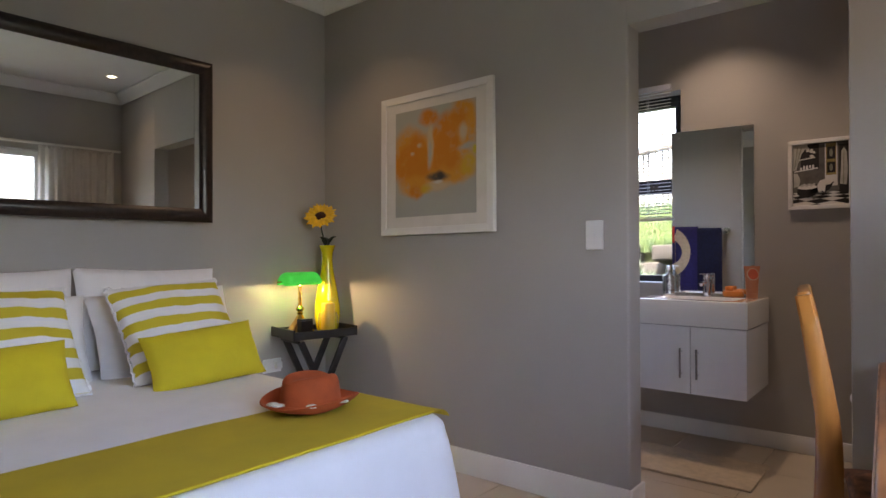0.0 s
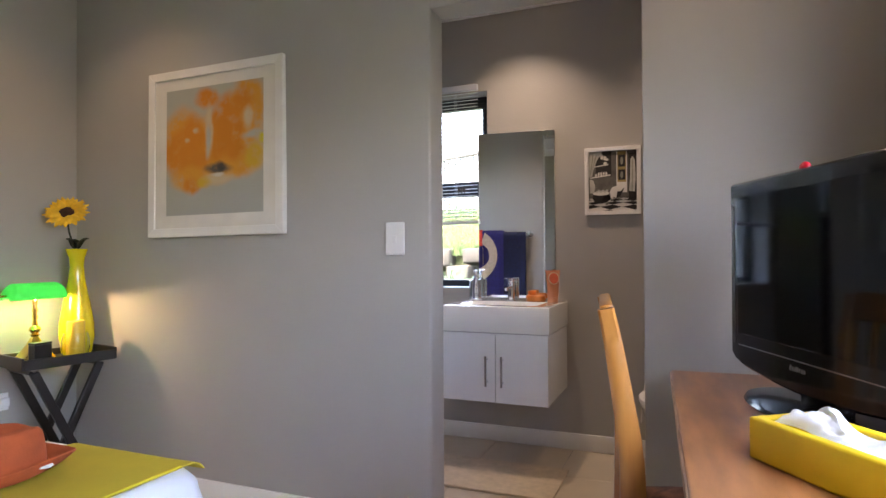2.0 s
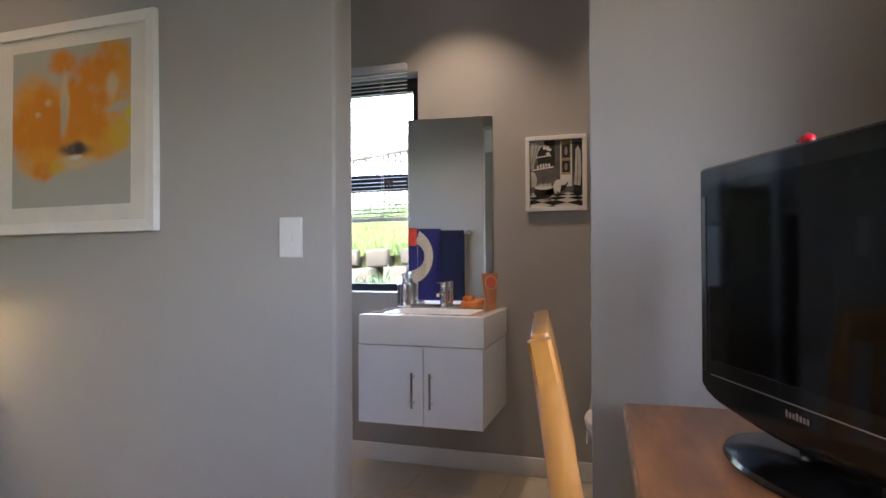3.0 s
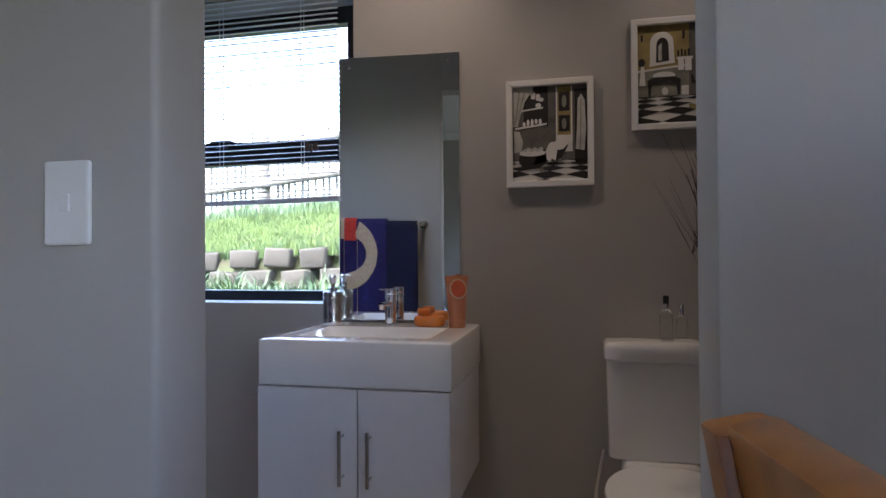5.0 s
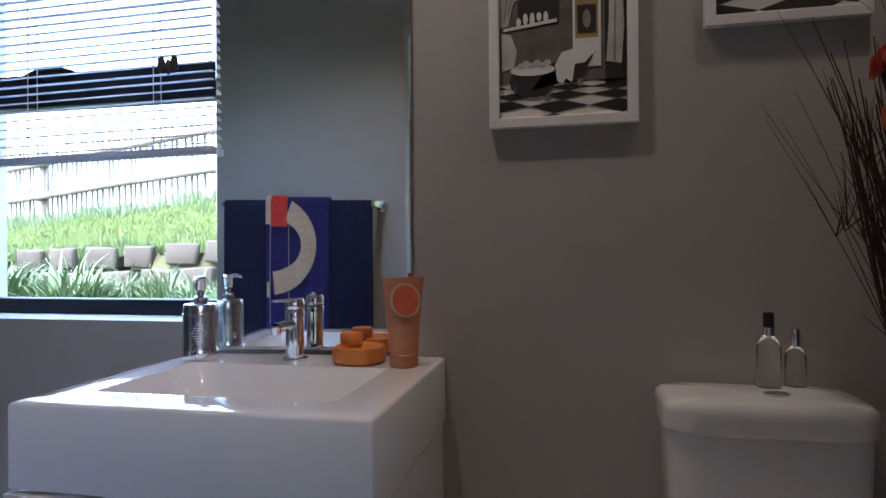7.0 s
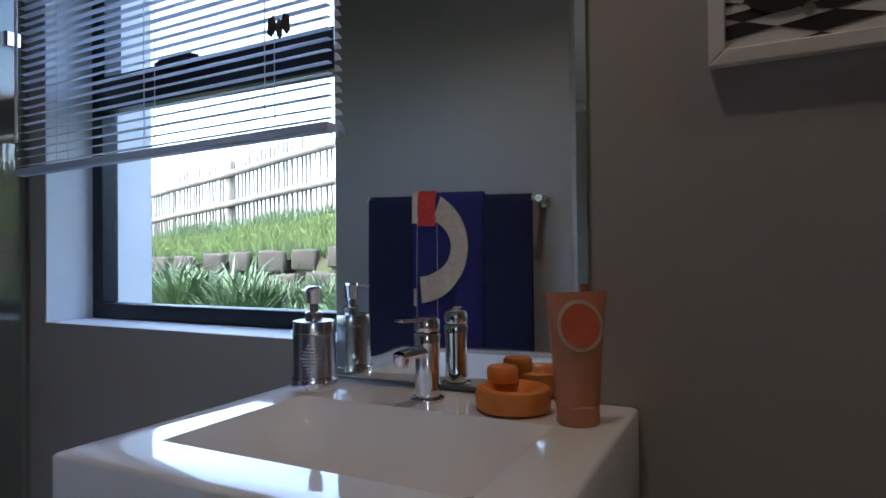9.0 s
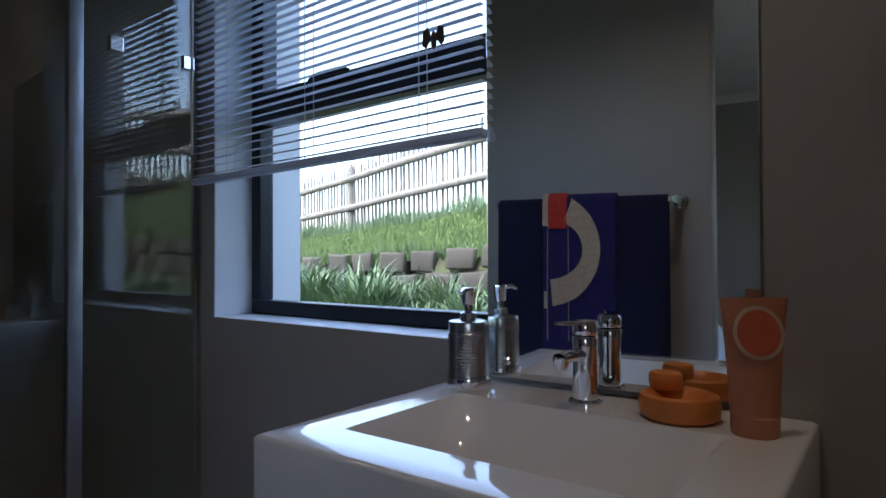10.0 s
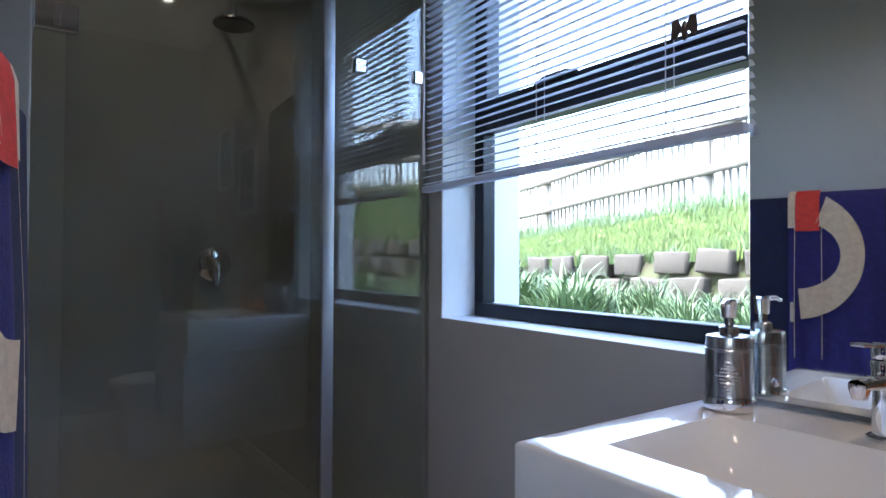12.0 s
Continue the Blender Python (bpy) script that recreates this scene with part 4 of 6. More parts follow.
# dried arrangement in a tall floor vase
random.seed(4)
dv = thing("dried_arrangement", (0.250, 4.600, 0.0), "tall floor vase of dense brown twigs and red dried flowers", "dried flowers")
part("vase", lathe([(0, 0.003), (0.075, 0.003), (0.085, 0.02), (0.10, 0.18), (0.085, 0.38), (0.055, 0.50), (0.06, 0.545), (0.054, 0.545), (0.045, 0.5), (0, 0.5)], 32), M_DARKVASE, dv, "reddish-brown vase", True)
core = grid(28, 12, lambda u, v: (lambda a, r: Vector((r * math.cos(a), r * 0.8 * math.sin(a), 0.50 + 0.50 * v)))(2 * math.pi * u, (0.042 + 0.078 * v) * (1 + 0.10 * math.sin(40 * math.pi * u) + 0.10 * noise.noise((u * 9, v * 3, 1.0)))), closed_u=True)
part("sheath", core, M_TWIG, dv, "dense bundle of dark stalks", True)
for k in range(270):
    tw = bmesh.new()
    a = random.uniform(0, 2 * math.pi)
    thin = k >= 225
    spread = random.uniform(0.22, 0.34) if thin else 0.21 * math.sqrt(random.uniform(0.15, 1.0))
    H = random.uniform(1.22, 1.48) if thin else random.uniform(1.0, 1.45)
    pts, q = [], Vector((0.040 * math.cos(a), 0.034 * math.sin(a), 0.50))
    dx, dy = spread * math.cos(a), 0.62 * spread * math.sin(a)
    bend = random.uniform(-0.03, 0.03)
    for st in range(9):
        f = st / 8
        g = f ** (1.5 if thin else 1.1) * (H - 0.5) / 0.9
        pts.append(q + Vector((dx * g + bend * math.sin(math.pi * f) + random.uniform(-0.004, 0.004), min(dy * g, 0.205) + random.uniform(-0.004, 0.004), (H - 0.5) * f)))
    r0 = 0.0016 if thin else random.uniform(0.0028, 0.0050)
    tube(pts, [r0 * (1 - 0.75 * st / 8) for st in range(9)], 4, tw)
    if k % 2:
        e = pts[6]
        for r in range(4):
            tube([e, e + Vector((random.uniform(-0.05, 0.05), random.uniform(-0.02, 0.02), random.uniform(0.04, 0.12)))], [0.0012, 0.0005], 3, tw)
    part("twig", tw, M_TWIG, dv)
for x0, top, n in (((-0.02, -0.02), (-0.20, -0.10, 1.325), 9), ((0.0, -0.03), (-0.045, -0.12, 1.42), 10), ((0.02, -0.03), (0.055, -0.10, 1.40), 9), ((0.03, 0.0), (0.16, -0.06, 1.37), 8)):
    p0, p1 = Vector((x0[0], x0[1], 0.5)), Vector(top)
    cv = lambda f: p0.lerp(p1, f) + Vector((0.03 * math.sin(math.pi * f), 0, 0))
    part("stem", tube([cv(k / 10) for k in range(11)], [0.016 - 0.006 * k / 10 for k in range(11)], 7), M_TWIG, dv, smooth=True)
    for k in range(2 * n):
        f = min(1.0, 0.40 + 0.60 * (k // 2) / (n - 1) + random.uniform(-0.025, 0.025))
        c = cv(f)
        r = random.uniform(0.009, 0.016)
        fl = bmesh.new()
        m = Matrix.Translation(c + Vector((random.uniform(-0.016, 0.016), random.uniform(-0.022, 0.006), 0))) @ Euler((random.uniform(-0.5, 0.5), random.uniform(-0.5, 0.5), random.random() * 6)).to_matrix().to_4x4()
        grid(15, 8, lambda u, v: m @ Vector((r * math.sin(math.pi * (0.06 + 0.88 * v)) * (1 + 0.16 * math.cos(10 * math.pi * u)) * math.cos(2 * math.pi * u), r * math.sin(math.pi * (0.06 + 0.88 * v)) * (1 + 0.16 * math.cos(10 * math.pi * u)) * math.sin(2 * math.pi * u), (1.9 + 0.5 * math.cos(6 * math.pi * u)) * r * (v * 2 - 1))), fl, True)
        part("flower", fl, random.choice((M_REDFL, M_REDFL, M_ORANGEFL)), dv, smooth=True)

# bath mat
bmt = thing("bath_mat", (-1.25, 4.05, 0.001), "beige cotton bath mat on the tiles", "bath mat")
part("pad", box((0, 0, 0), (0.675, 0.415, 0.014), 0.006), M_MAT, bmt, smooth=True)

# shower: fixed pane, hinged door, profile, clips, mixer and rose
sh = thing("shower_screen", (XS, 3.81, 0.0), "clear glass shower screen with a hinged door", "shower screen")
Y = lambda y: y - 3.81
for nm, y0, y1 in (("fixed_pane", 4.505, YB - 0.004), ("door_pane", 3.872, 4.470)):
    g = part(nm, box((-0.004, Y(y0), 0.06 if nm == "door_pane" else 0.03), (0.004, Y(y1), 2.0)), M_SHGLASS, sh)
    g.visible_shadow = False
part("profile", box((-0.014, Y(4.470), 0.005), (0.014, Y(4.505), 2.02), 0.004), M_SATIN, sh, "satin aluminium upright profile", True)
part("bottom_rail", box((-0.010, Y(4.505), 0.004), (0.010, Y(YB - 0.004), 0.032), 0.003), M_CHROME, sh)
for y in (4.585, 4.785):
    part("clip", box((-0.012, Y(y) - 0.018, 1.612), (0.012, Y(y) + 0.018, 1.652), 0.003), M_CHROME, sh)
for z in (0.35, 1.60):
    hg = box((-0.012, 0.002, z - 0.03), (0.014, 0.085, z + 0.03), 0.003)
    box((-0.018, 0.04, z - 0.02), (0.02, 0.052, z + 0.02), 0.003, hg)
    part("hinge", hg, M_CHROME, sh)
part("seal", box((-0.006, Y(3.8115), 0.06), (0.006, Y(3.870), 2.0), 0.002), M_GLASSP, sh)
mx = thing("shower_mixer", (XF + 0.001, 4.415, 1.06), "chrome shower mixer on the shower wall", "shower mixer")
part("plate", lathe([(0, 0), (0.062, 0), (0.066, 0.006), (0.058, 0.012), (0, 0.013)], 32, m=pose(0, 0, 0, 0, 90, 0)), M_CHROME, mx, smooth=True)
part("lever", tube([(0.012, 0, 0), (0.05, 0, 0), (0.062, 0, -0.02), (0.066, 0.0, -0.085)], [0.030, 0.030, 0.020, 0.014], 16), M_CHROME, mx, smooth=True)
rs = thing("shower_rose", (XF + 0.001, 4.430, 2.02), "round chrome shower rose on a short arm", "shower head")
part("arm", tube([(0.0, 0, 0), (0.14, 0, 0.02), (0.19, 0, -0.01), (0.20, 0, -0.05)], 0.011, 12), M_CHROME, rs, smooth=True)
part("rose", lathe([(0, 0), (0.02, -0.002), (0.07, -0.02), (0.075, -0.03), (0.07, -0.036), (0, -0.036)], 32, (0.20, 0, -0.05)), M_BLACKP, rs, "dark spray face", True)

# ---- bedroom ----
def downlight(x, y, power, tint=(1.0, 0.70, 0.42), cone=105):
    d = thing("downlight", (x, y, ZC), "round recessed ceiling downlight, lit", "downlight", "ceiling downlights")
    part("ring", lathe([(0.030, -0.001), (0.034, -0.006), (0.044, -0.006), (0.048, -0.001)], 28), M_FRAMEW, d, smooth=True)
    part("bulb", lathe([(0, -0.004), (0.029, -0.003)], 24), M_LAMPON, d)
    downlamp(x, y, ZC - 0.012, power, cone, tint)


BED_W = 0.72
for x, y, share in ((-2.25, 2.95, 0.85), (-0.02, 3.14, 0.42), (-2.25, 0.9, 0.6), (-0.14, 0.44, 0.6)):
    downlight(x, y, BED_W * share)
for x, y in ((0.14, 4.50), (-0.88, 4.42), (-2.65, 4.2)):
    downlight(x, y, 0.78 if x > 0 else 1.65 if x > -2 else 0.3, (1.0, 0.78, 0.56))

# bed
BX_, BYa, BYb, BXf, BZ = -2.78, 1.00, 2.545, -1.075, 0.60
bed = thing("double_bed", (BX_, BYa, 0.0), "double bed made up with a white cover to the floor", "bed")
BLn, BWd = BXf - BX_, BYb - BYa
part("mattress", box((0.01, 0.06, 0.18), (BLn - 0.05, BWd - 0.05, BZ - 0.02), 0.05, seg=4), M_LINEN, bed, smooth=True)
ER = 0.055
def cover_f(u, v):
    """White cover: flat on top, rounded over the edge, falling in soft folds to the floor."""
    a = 2 * math.pi * u
    cx, cy = BLn / 2, BWd / 2
    ca, sa = math.cos(a), math.sin(a)
    k = max(abs(ca), abs(sa))
    sx, sy = ca / k, sa / k
    p = 18.0
    n = (abs(sx) ** p + abs(sy) ** p) ** (1 / p)
    sx, sy = sx / n, sy / n
    if v <= 0.4:
        f = v / 0.4
        return Vector((cx + sx * (cx - ER) * f, cy + sy * (cy - ER) * f, BZ + 0.006 * noise.noise((sx * f * 3, sy * f * 3, 1.0))))
    if v <= 0.55:
        t = (v - 0.4) / 0.15 * math.pi / 2
        return Vector((cx + sx * (cx - ER + ER * math.sin(t)), cy + sy * (cy - ER + ER * math.sin(t)), BZ - ER * (1 - math.cos(t))))
    f = (v - 0.55) / 0.45
    w = f * (0.016 * math.sin(a * 21) + 0.012 * math.sin(a * 34 + 1.0)) + 0.075 * f ** 0.8
    if sx < -0.9:
        w *= 0.0
    return Vector((min(cx + sx * (cx + w), 9), cy + sy * (cy + w), BZ - ER - (BZ - ER - 0.006) * f))
part("bed_cover", grid(160, 40, cover_f, closed_u=True), M_LINEN, bed, smooth=True)

run = thing("bed_runner", (-1.52, BYa - 0.012, BZ), "mustard yellow cotton runner across the foot of the bed", "bed runner")
RWd = BYb - BYa + 0.024
def runner_f(u, v):
    s = 0.020 + (RWd - 0.040) * u
    x = 0.412 * v
    wob = 0.004 * noise.noise((s * 4, x * 5, 3.0))
    e = max(0.0, min(ER, min(s, RWd - s) - 0.012))
    return Vector((x, s, 0.009 + wob - ER + math.sqrt(ER * ER - (ER - e) ** 2)))
part("cloth", shell(grid(110, 20, runner_f), 0.003), M_RUNNER, run, smooth=True)
part("hem", tube([runner_f(k / 60, 1.0) + Vector((0.0, 0, 0.002)) for k in range(3, 58)], 0.003, 6), M_YELLOW, run, "lighter stitched hem", True)


def pillow_mesh(w, h, t, nx=30, ny=24, pinch=0.05, seed=0):
    """A stuffed cushion lying in x, z with thickness along y."""
    bm = bmesh.new()
    for sgn in (-1, 1):
        def f(u, v):
            a, b = 2 * u - 1, 2 * v - 1
            e = (max(0.0, 1 - a * a) * max(0.0, 1 - b * b)) ** 0.42
            k = 1 - pinch * (1 - b * b) * abs(a) ** 3 + 0.014 * noise.noise((b * 1.7, seed * 3.1, a))
            k2 = 1 - pinch * (1 - a * a) * abs(b) ** 3 + 0.016 * noise.noise((a * 1.7, seed * 1.3, b))
            wr = (0.013 * noise.noise((a * 2.2 + seed, b * 2.2, seed)) + 0.005 * noise.noise((a * 6 + seed, b * 5, seed))) * e
            return Vector((a * w / 2 * k, sgn * (t / 2 * e + wr), b * h / 2 * k2))
        grid(nx, ny, f, bm)
    bmesh.ops.remove_doubles(bm, verts=bm.verts, dist=0.0008)
    bmesh.ops.recalc_face_normals(bm, faces=bm.faces)
    return bm


def cushion(name, y, x, z, w, h, t, lean, material, label, seed, spin=0.0, tiltz=0.0):
    ob = part(name, pillow_mesh(w, h, t, seed=seed), material, None, label, True)
    ob.matrix_world = pose(x, y, z, 0, 0, 90 + tiltz) @ pose(0, 0, 0, lean, spin, 0)
    return tagged(ob, category="cushion" if "yellow" in label else "pillow")


# upright white pillows against the wall, then striped cushions, then plain lumbar cushions
for i, (y, sd) in enumerate(((2.345, 1), (1.715, 2))):
    p = cushion("bed_pillow", y, -2.675, 0.815, 0.64, 0.44, 0.17, -14, M_LINEN, "plump white pillow leaning on the wall", sd, 1.5 - 3 * i)
    tagged(p, group="white pillows")
    q = cushion("bed_pillow", y + 0.0, -2.53, 0.755, 0.62, 0.38, 0.15, -22, M_LINEN, "white pillow leaning on another pillow", sd + 5, -2 + 3 * i)
    tagged(q, group="white pillows")
def striped_cloth(name):
    """Linen with mustard bands across its height, their edges a little uneven."""
    m = mat(name, (0.80, 0.80, 0.82), 0.9, vary=0.02, scale=9, bump=0.14, bump_scale=260)
    nt = m.node_tree
    L = nt.links.new
    b = nt.nodes["Principled BSDF"]
    base = b.inputs["Base Color"].links[0].from_socket
    tc = nt.nodes.new("ShaderNodeTexCoord")
    xyz = nt.nodes.new("ShaderNodeSeparateXYZ")
    L(tc.outputs["Object"], xyz.inputs[0])
    n = nt.nodes.new("ShaderNodeTexNoise")
    n.inputs["Scale"].default_value, n.inputs["Detail"].default_value = 7.0, 3
    L(tc.outputs["Object"], n.inputs["Vector"])
    ph = nt.nodes.new("ShaderNodeMath")
    ph.operation = "MULTIPLY_ADD"
    ph.inputs[1].default_value = 0.030
    L(n.outputs["Fac"], ph.inputs[0])
    L(xyz.outputs["Z"], ph.inputs[2])
    sn = nt.nodes.new("ShaderNodeMath")
    sn.operation = "MULTIPLY"
    sn.inputs[1].default_value = 2 * math.pi / 0.080
    L(ph.outputs[0], sn.inputs[0])
    si = nt.nodes.new("ShaderNodeMath")
    si.operation = "SINE"
    L(sn.outputs[0], si.inputs[0])
    mr = nt.nodes.new("ShaderNodeMapRange")
    mr.inputs[1].default_value, mr.inputs[2].default_value = -0.12, 0.12
    L(si.outputs[0], mr.inputs[0])
    mx = nt.nodes.new("ShaderNodeMix")
    mx.data_type = "RGBA"
    mx.inputs[7].default_value = (0.60, 0.49, 0.035, 1)
    L(mr.outputs[0], mx.inputs[0])
    L(base, mx.inputs[6])
    L(mx.outputs[2], b.inputs["Base Color"])
    return m
M_STRIPE = striped_cloth("striped_cotton")
def striped(y, x, z, spin, seed):
    bm = pillow_mesh(0.475, 0.44, 0.17, 40, 36, pinch=0.07, seed=seed)
    ob = part("striped_cushion", bm, M_STRIPE, None, "yellow and white striped square cushion with a ruffled edge", True)
    ob.matrix_world = pose(x, y, z, 0, 0, 90) @ pose(0, 0, 0, -34, spin, 0)
    tagged(ob, category="cushion", group="striped cushions")
    edge = [(-0.2375, -0.22), (0.2375, -0.22), (0.2375, 0.22), (-0.2375, 0.22)]
    pts = []
    for k in range(4):
        (x0, z0), (x1, z1) = edge[k], edge[(k + 1) % 4]
        for s in range(30):
            f = s / 30
            b = 0.07 * 0.235 * 4 * f * (1 - f)
            px, pz = x0 + (x1 - x0) * f, z0 + (z1 - z0) * f
            nx, nz = (z1 - z0), -(x1 - x0)
            l = math.hypot(nx, nz)
            o = -b + 0.004 * (s % 2)
            pts.append((px + nx / l * o, 0.006 * math.sin(s * 2.1), pz + nz / l * o))
    part("ruffle", tube(pts + pts[:1], 0.005, 6), M_LINEN, ob, "white ruffled edge", True)
striped(2.295, -2.335, 0.786, -3.0, 3)
striped(1.675, -2.335, 0.784, -1.0, 4)
for y, sd, sp in ((2.290, 7, -4.0), (1.595, 8, -3.0)):
    c = cushion("lumbar_cushion", y, -2.125, 0.697, 0.445, 0.235, 0.14, -30, M_YELLOW, "plain bright yellow lumbar cushion on the bed", sd, sp, -4)
    tagged(c, group="yellow cushions")

# felt hat on the runner
hat = thing("felt_hat", (-1.430, 2.250, BZ + 0.012), "orange felt hat with small white flowers round the crown", "hat")
def brim_f(u, v):
    a = 2 * math.pi * u
    r = 0.090 + 0.062 * v
    z = 0.006 + 0.042 * v ** 2.0 * (0.75 + 0.25 * math.cos(2 * a)) + 0.003 * math.sin(3 * a)
    return Vector((r * 0.92 * math.cos(a), r * 1.04 * math.sin(a), z))
part("brim", shell(grid(56, 10, brim_f, closed_u=True), 0.004), M_HAT, hat, smooth=True)
def crown_f(u, v):
    a = 2 * math.pi * u
    prof = [(1.0, 0.0), (0.99, 0.03), (0.95, 0.06), (0.90, 0.085), (0.80, 0.098), (0.66, 0.102), (0.45, 0.098), (0.2, 0.092), (0.0, 0.090)]
    r, z = prof[round(v * 8)]
    dent = 0.012 * math.exp(-((math.cos(a) * r) / 0.35) ** 2) * max(0, z - 0.08) / 0.02
    return Vector((0.094 * r * 0.92 * math.cos(a), 0.098 * r * math.sin(a), 0.006 + z - dent))
part("crown", grid(48, 8, crown_f, closed_u=True), M_HAT, hat, smooth=True)
band = bmesh.new()
grid(48, 1, lambda u, v: Vector((0.0895 * math.cos(2 * math.pi * u), 0.100 * math.sin(2 * math.pi * u), 0.010 + 0.014 * v)), band, True)
part("hat_band", shell(band, 0.002), M_HAT, hat, "darker felt band")
for ang in (-95, -82, -35, 10, 150):
    a = radians(ang)
    fl = bmesh.new()
    for k in range(6):
        t = k * math.pi / 3
        lathe([(0, 0.006), (0.008, 0.004), (0.010, 0)], 8, (0.124 * math.cos(a) + 0.009 * math.cos(t), 0.132 * math.sin(a) + 0.009 * math.sin(t), 0.034), fl)
    part("flower", fl, M_PAPER, hat, "small white cloth flower", True)

# butler's tray table in the corner
TXa, TXb, TYa, TYb, TZ = -2.792, -2.512, 3.057, 3.445, 0.640
tt = thing("tray_table", (TXa, TYa, 0.0), "black wooden butler's tray on crossed folding legs", "side table", turn=-11)
tw_, tl_ = TXb - TXa, TYb - TYa
part("tray_base", box((0.008, 0.008, TZ), (tw_ - 0.008, tl_ - 0.008, TZ + 0.012), 0.001), M_BLACKWOOD, tt)
for lo, hi in (((0, 0, TZ - 0.004), (tw_, 0.012, TZ + 0.050)), ((0, tl_ - 0.012, TZ - 0.004), (tw_, tl_, TZ + 0.050)), ((0, 0.012, TZ - 0.004), (0.012, tl_ - 0.012, TZ + 0.040)), ((tw_ - 0.012, 0.012, TZ - 0.004), (tw_, tl_ - 0.012, TZ + 0.040))):
    part("tray_side", box(lo, hi, 0.003), M_BLACKWOOD, tt)
for x in (0.035, tw_ - 0.058):
    for s in (0, 1):
        ya, yb = (0.05, tl_ - 0.05) if s == 0 else (tl_ - 0.05, 0.05)
        d = Vector((0, yb - ya, TZ - 0.012))
        m = Matrix.Translation((x + 0.024 * s, ya, 0.003)) @ Euler((math.atan2(-(yb - ya), TZ - 0.012), 0, 0)).to_matrix().to_4x4()
        part("leg", box((0, -0.017, 0.012), (0.021, 0.017, d.length - 0.012), 0.003, m=m), M_BLACKWOOD, tt)
for y, z in ((0.05, TZ - 0.022), (tl_ - 0.05, TZ - 0.022), (tl_ / 2 - 0.1, 0.17)):
    part("crossbar", tube([(0.036, y, z), (tw_ - 0.036, y, z)], 0.009, 10), M_BLACKWOOD, tt, smooth=True)

# banker's lamp
TT = TZ + 0.012
lamp = thing("bankers_lamp", (-2.650, 3.146, TT), "brass banker's lamp with a lit green glass shade", "table lamp")
part("base", lathe([(0, 0.001), (0.076, 0.001), (0.080, 0.008), (0.076, 0.016), (0.056, 0.042), (0.034, 0.070), (0.020, 0.095), (0.012, 0.108)], 40), M_BRASS, lamp, smooth=True)
part("stem", lathe([(0.012, 0.104), (0.020, 0.114), (0.012, 0.120), (0.018, 0.126), (0.025, 0.136), (0.018, 0.148), (0.010, 0.154), (0.012, 0.160), (0.008, 0.175), (0.012, 0.190), (0.008, 0.205), (0.012, 0.220), (0.008, 0.235), (0.010, 0.255), (0.007, 0.275), (0.007, 0.300), (0, 0.301)], 24), M_BRASS, lamp, smooth=True)
SZ = 0.278
def shade_f(u, v):
    a = -0.35 + (math.pi + 0.70) * v
    end = min(1.0, min(u, 1 - u) / 0.14)
    k = math.sqrt(max(0.0, 1 - (1 - end) ** 2)) * 0.98 + 0.02
    e = max(0.0, math.sin(a))
    yy = -0.122 + 0.244 * u
    return Vector((0.064 * (0.35 + 0.65 * k) * math.cos(a), yy, SZ + 0.062 * k * e + 0.022 * min(0.0, math.sin(a))))
shp = shell(grid(44, 20, shade_f), 0.0035)
part("shade", shp, M_SHADE, lamp, smooth=True)
for sy in (-1, 1):
    fin = tube([(0, sy * 0.140, SZ + 0.010), (0, sy * 0.120, SZ + 0.012)], 0.005, 8)
    lathe([(0, -0.007), (0.007, 0), (0, 0.007)], 12, (0, sy * 0.143, SZ + 0.010), fin)
    part("finial", fin, M_BRASS, lamp, smooth=True)
part("bulb", lathe([(0, -0.07), (0.012, -0.065), (0.014, 0), (0.012, 0.065), (0, 0.07)], 16, (0.0, 0, 0), m=pose(0, 0, SZ + 0.020, 90)), M_LAMPON, lamp, "lit tube bulb", True)
lb = new("bankers_lamp_light", bpy.data.lights.new("bankers_lamp_light", "POINT"))
lb.data.energy, lb.data.color, lb.data.shadow_soft_size = 0.30, (1.0, 0.68, 0.34), 0.012
lb.location = (-2.635, 3.146, TT + SZ - 0.006)
# small black box, candle and vase
bx = thing("small_box", (-2.546, 3.100, TT), "small matt black box on the tray", "box")
part("body", box((-0.020, -0.038, 0.0005), (0.020, 0.038, 0.082), 0.003), M_BLACKP, bx)
part("lid", box((-0.0205, -0.0385, 0.0825), (0.0205, 0.0385, 0.092), 0.002), M_BLACKP, bx)
cd = thing("candle_jar", (-2.545, 3.258, TT), "yellow pillar candle in a clear glass", "candle")
part("candle", lathe([(0, 0.001), (0.034, 0.001), (0.036, 0.004), (0.036, 0.162), (0.033, 0.167), (0.010, 0.162), (0, 0.160)], 28), M_CANDLE, cd, smooth=True)
part("wick", tube([(0, 0, 0.158), (0.001, 0, 0.174)], 0.001, 5), M_BLACKP, cd)
g = part("glass", lathe([(0.038, 0.001), (0.050, 0.016), (0.057, 0.050), (0.054, 0.090), (0.047, 0.115), (0.0455, 0.115), (0.0525, 0.089), (0.0555, 0.050), (0.0485, 0.018)], 32), M_GLASSP, cd, "clear glass bowl", True)
vs = thing("tall_vase", (-2.652, 3.342, TT), "tall slender yellow ceramic vase", "vase")
part("body", lathe([(0, 0.001), (0.056, 0.001), (0.062, 0.010), (0.074, 0.08), (0.072, 0.14), (0.056, 0.24), (0.036, 0.34), (0.029, 0.41), (0.033, 0.45), (0.046, 0.487), (0.044, 0.490), (0.028, 0.44), (0.022, 0.40), (0, 0.38)], 36), M_VASE, vs, smooth=True)
sf = thing("sunflower", (-2.652, 3.342, TT + 0.385), "artificial sunflower with a brown heart standing in the vase", "flower")
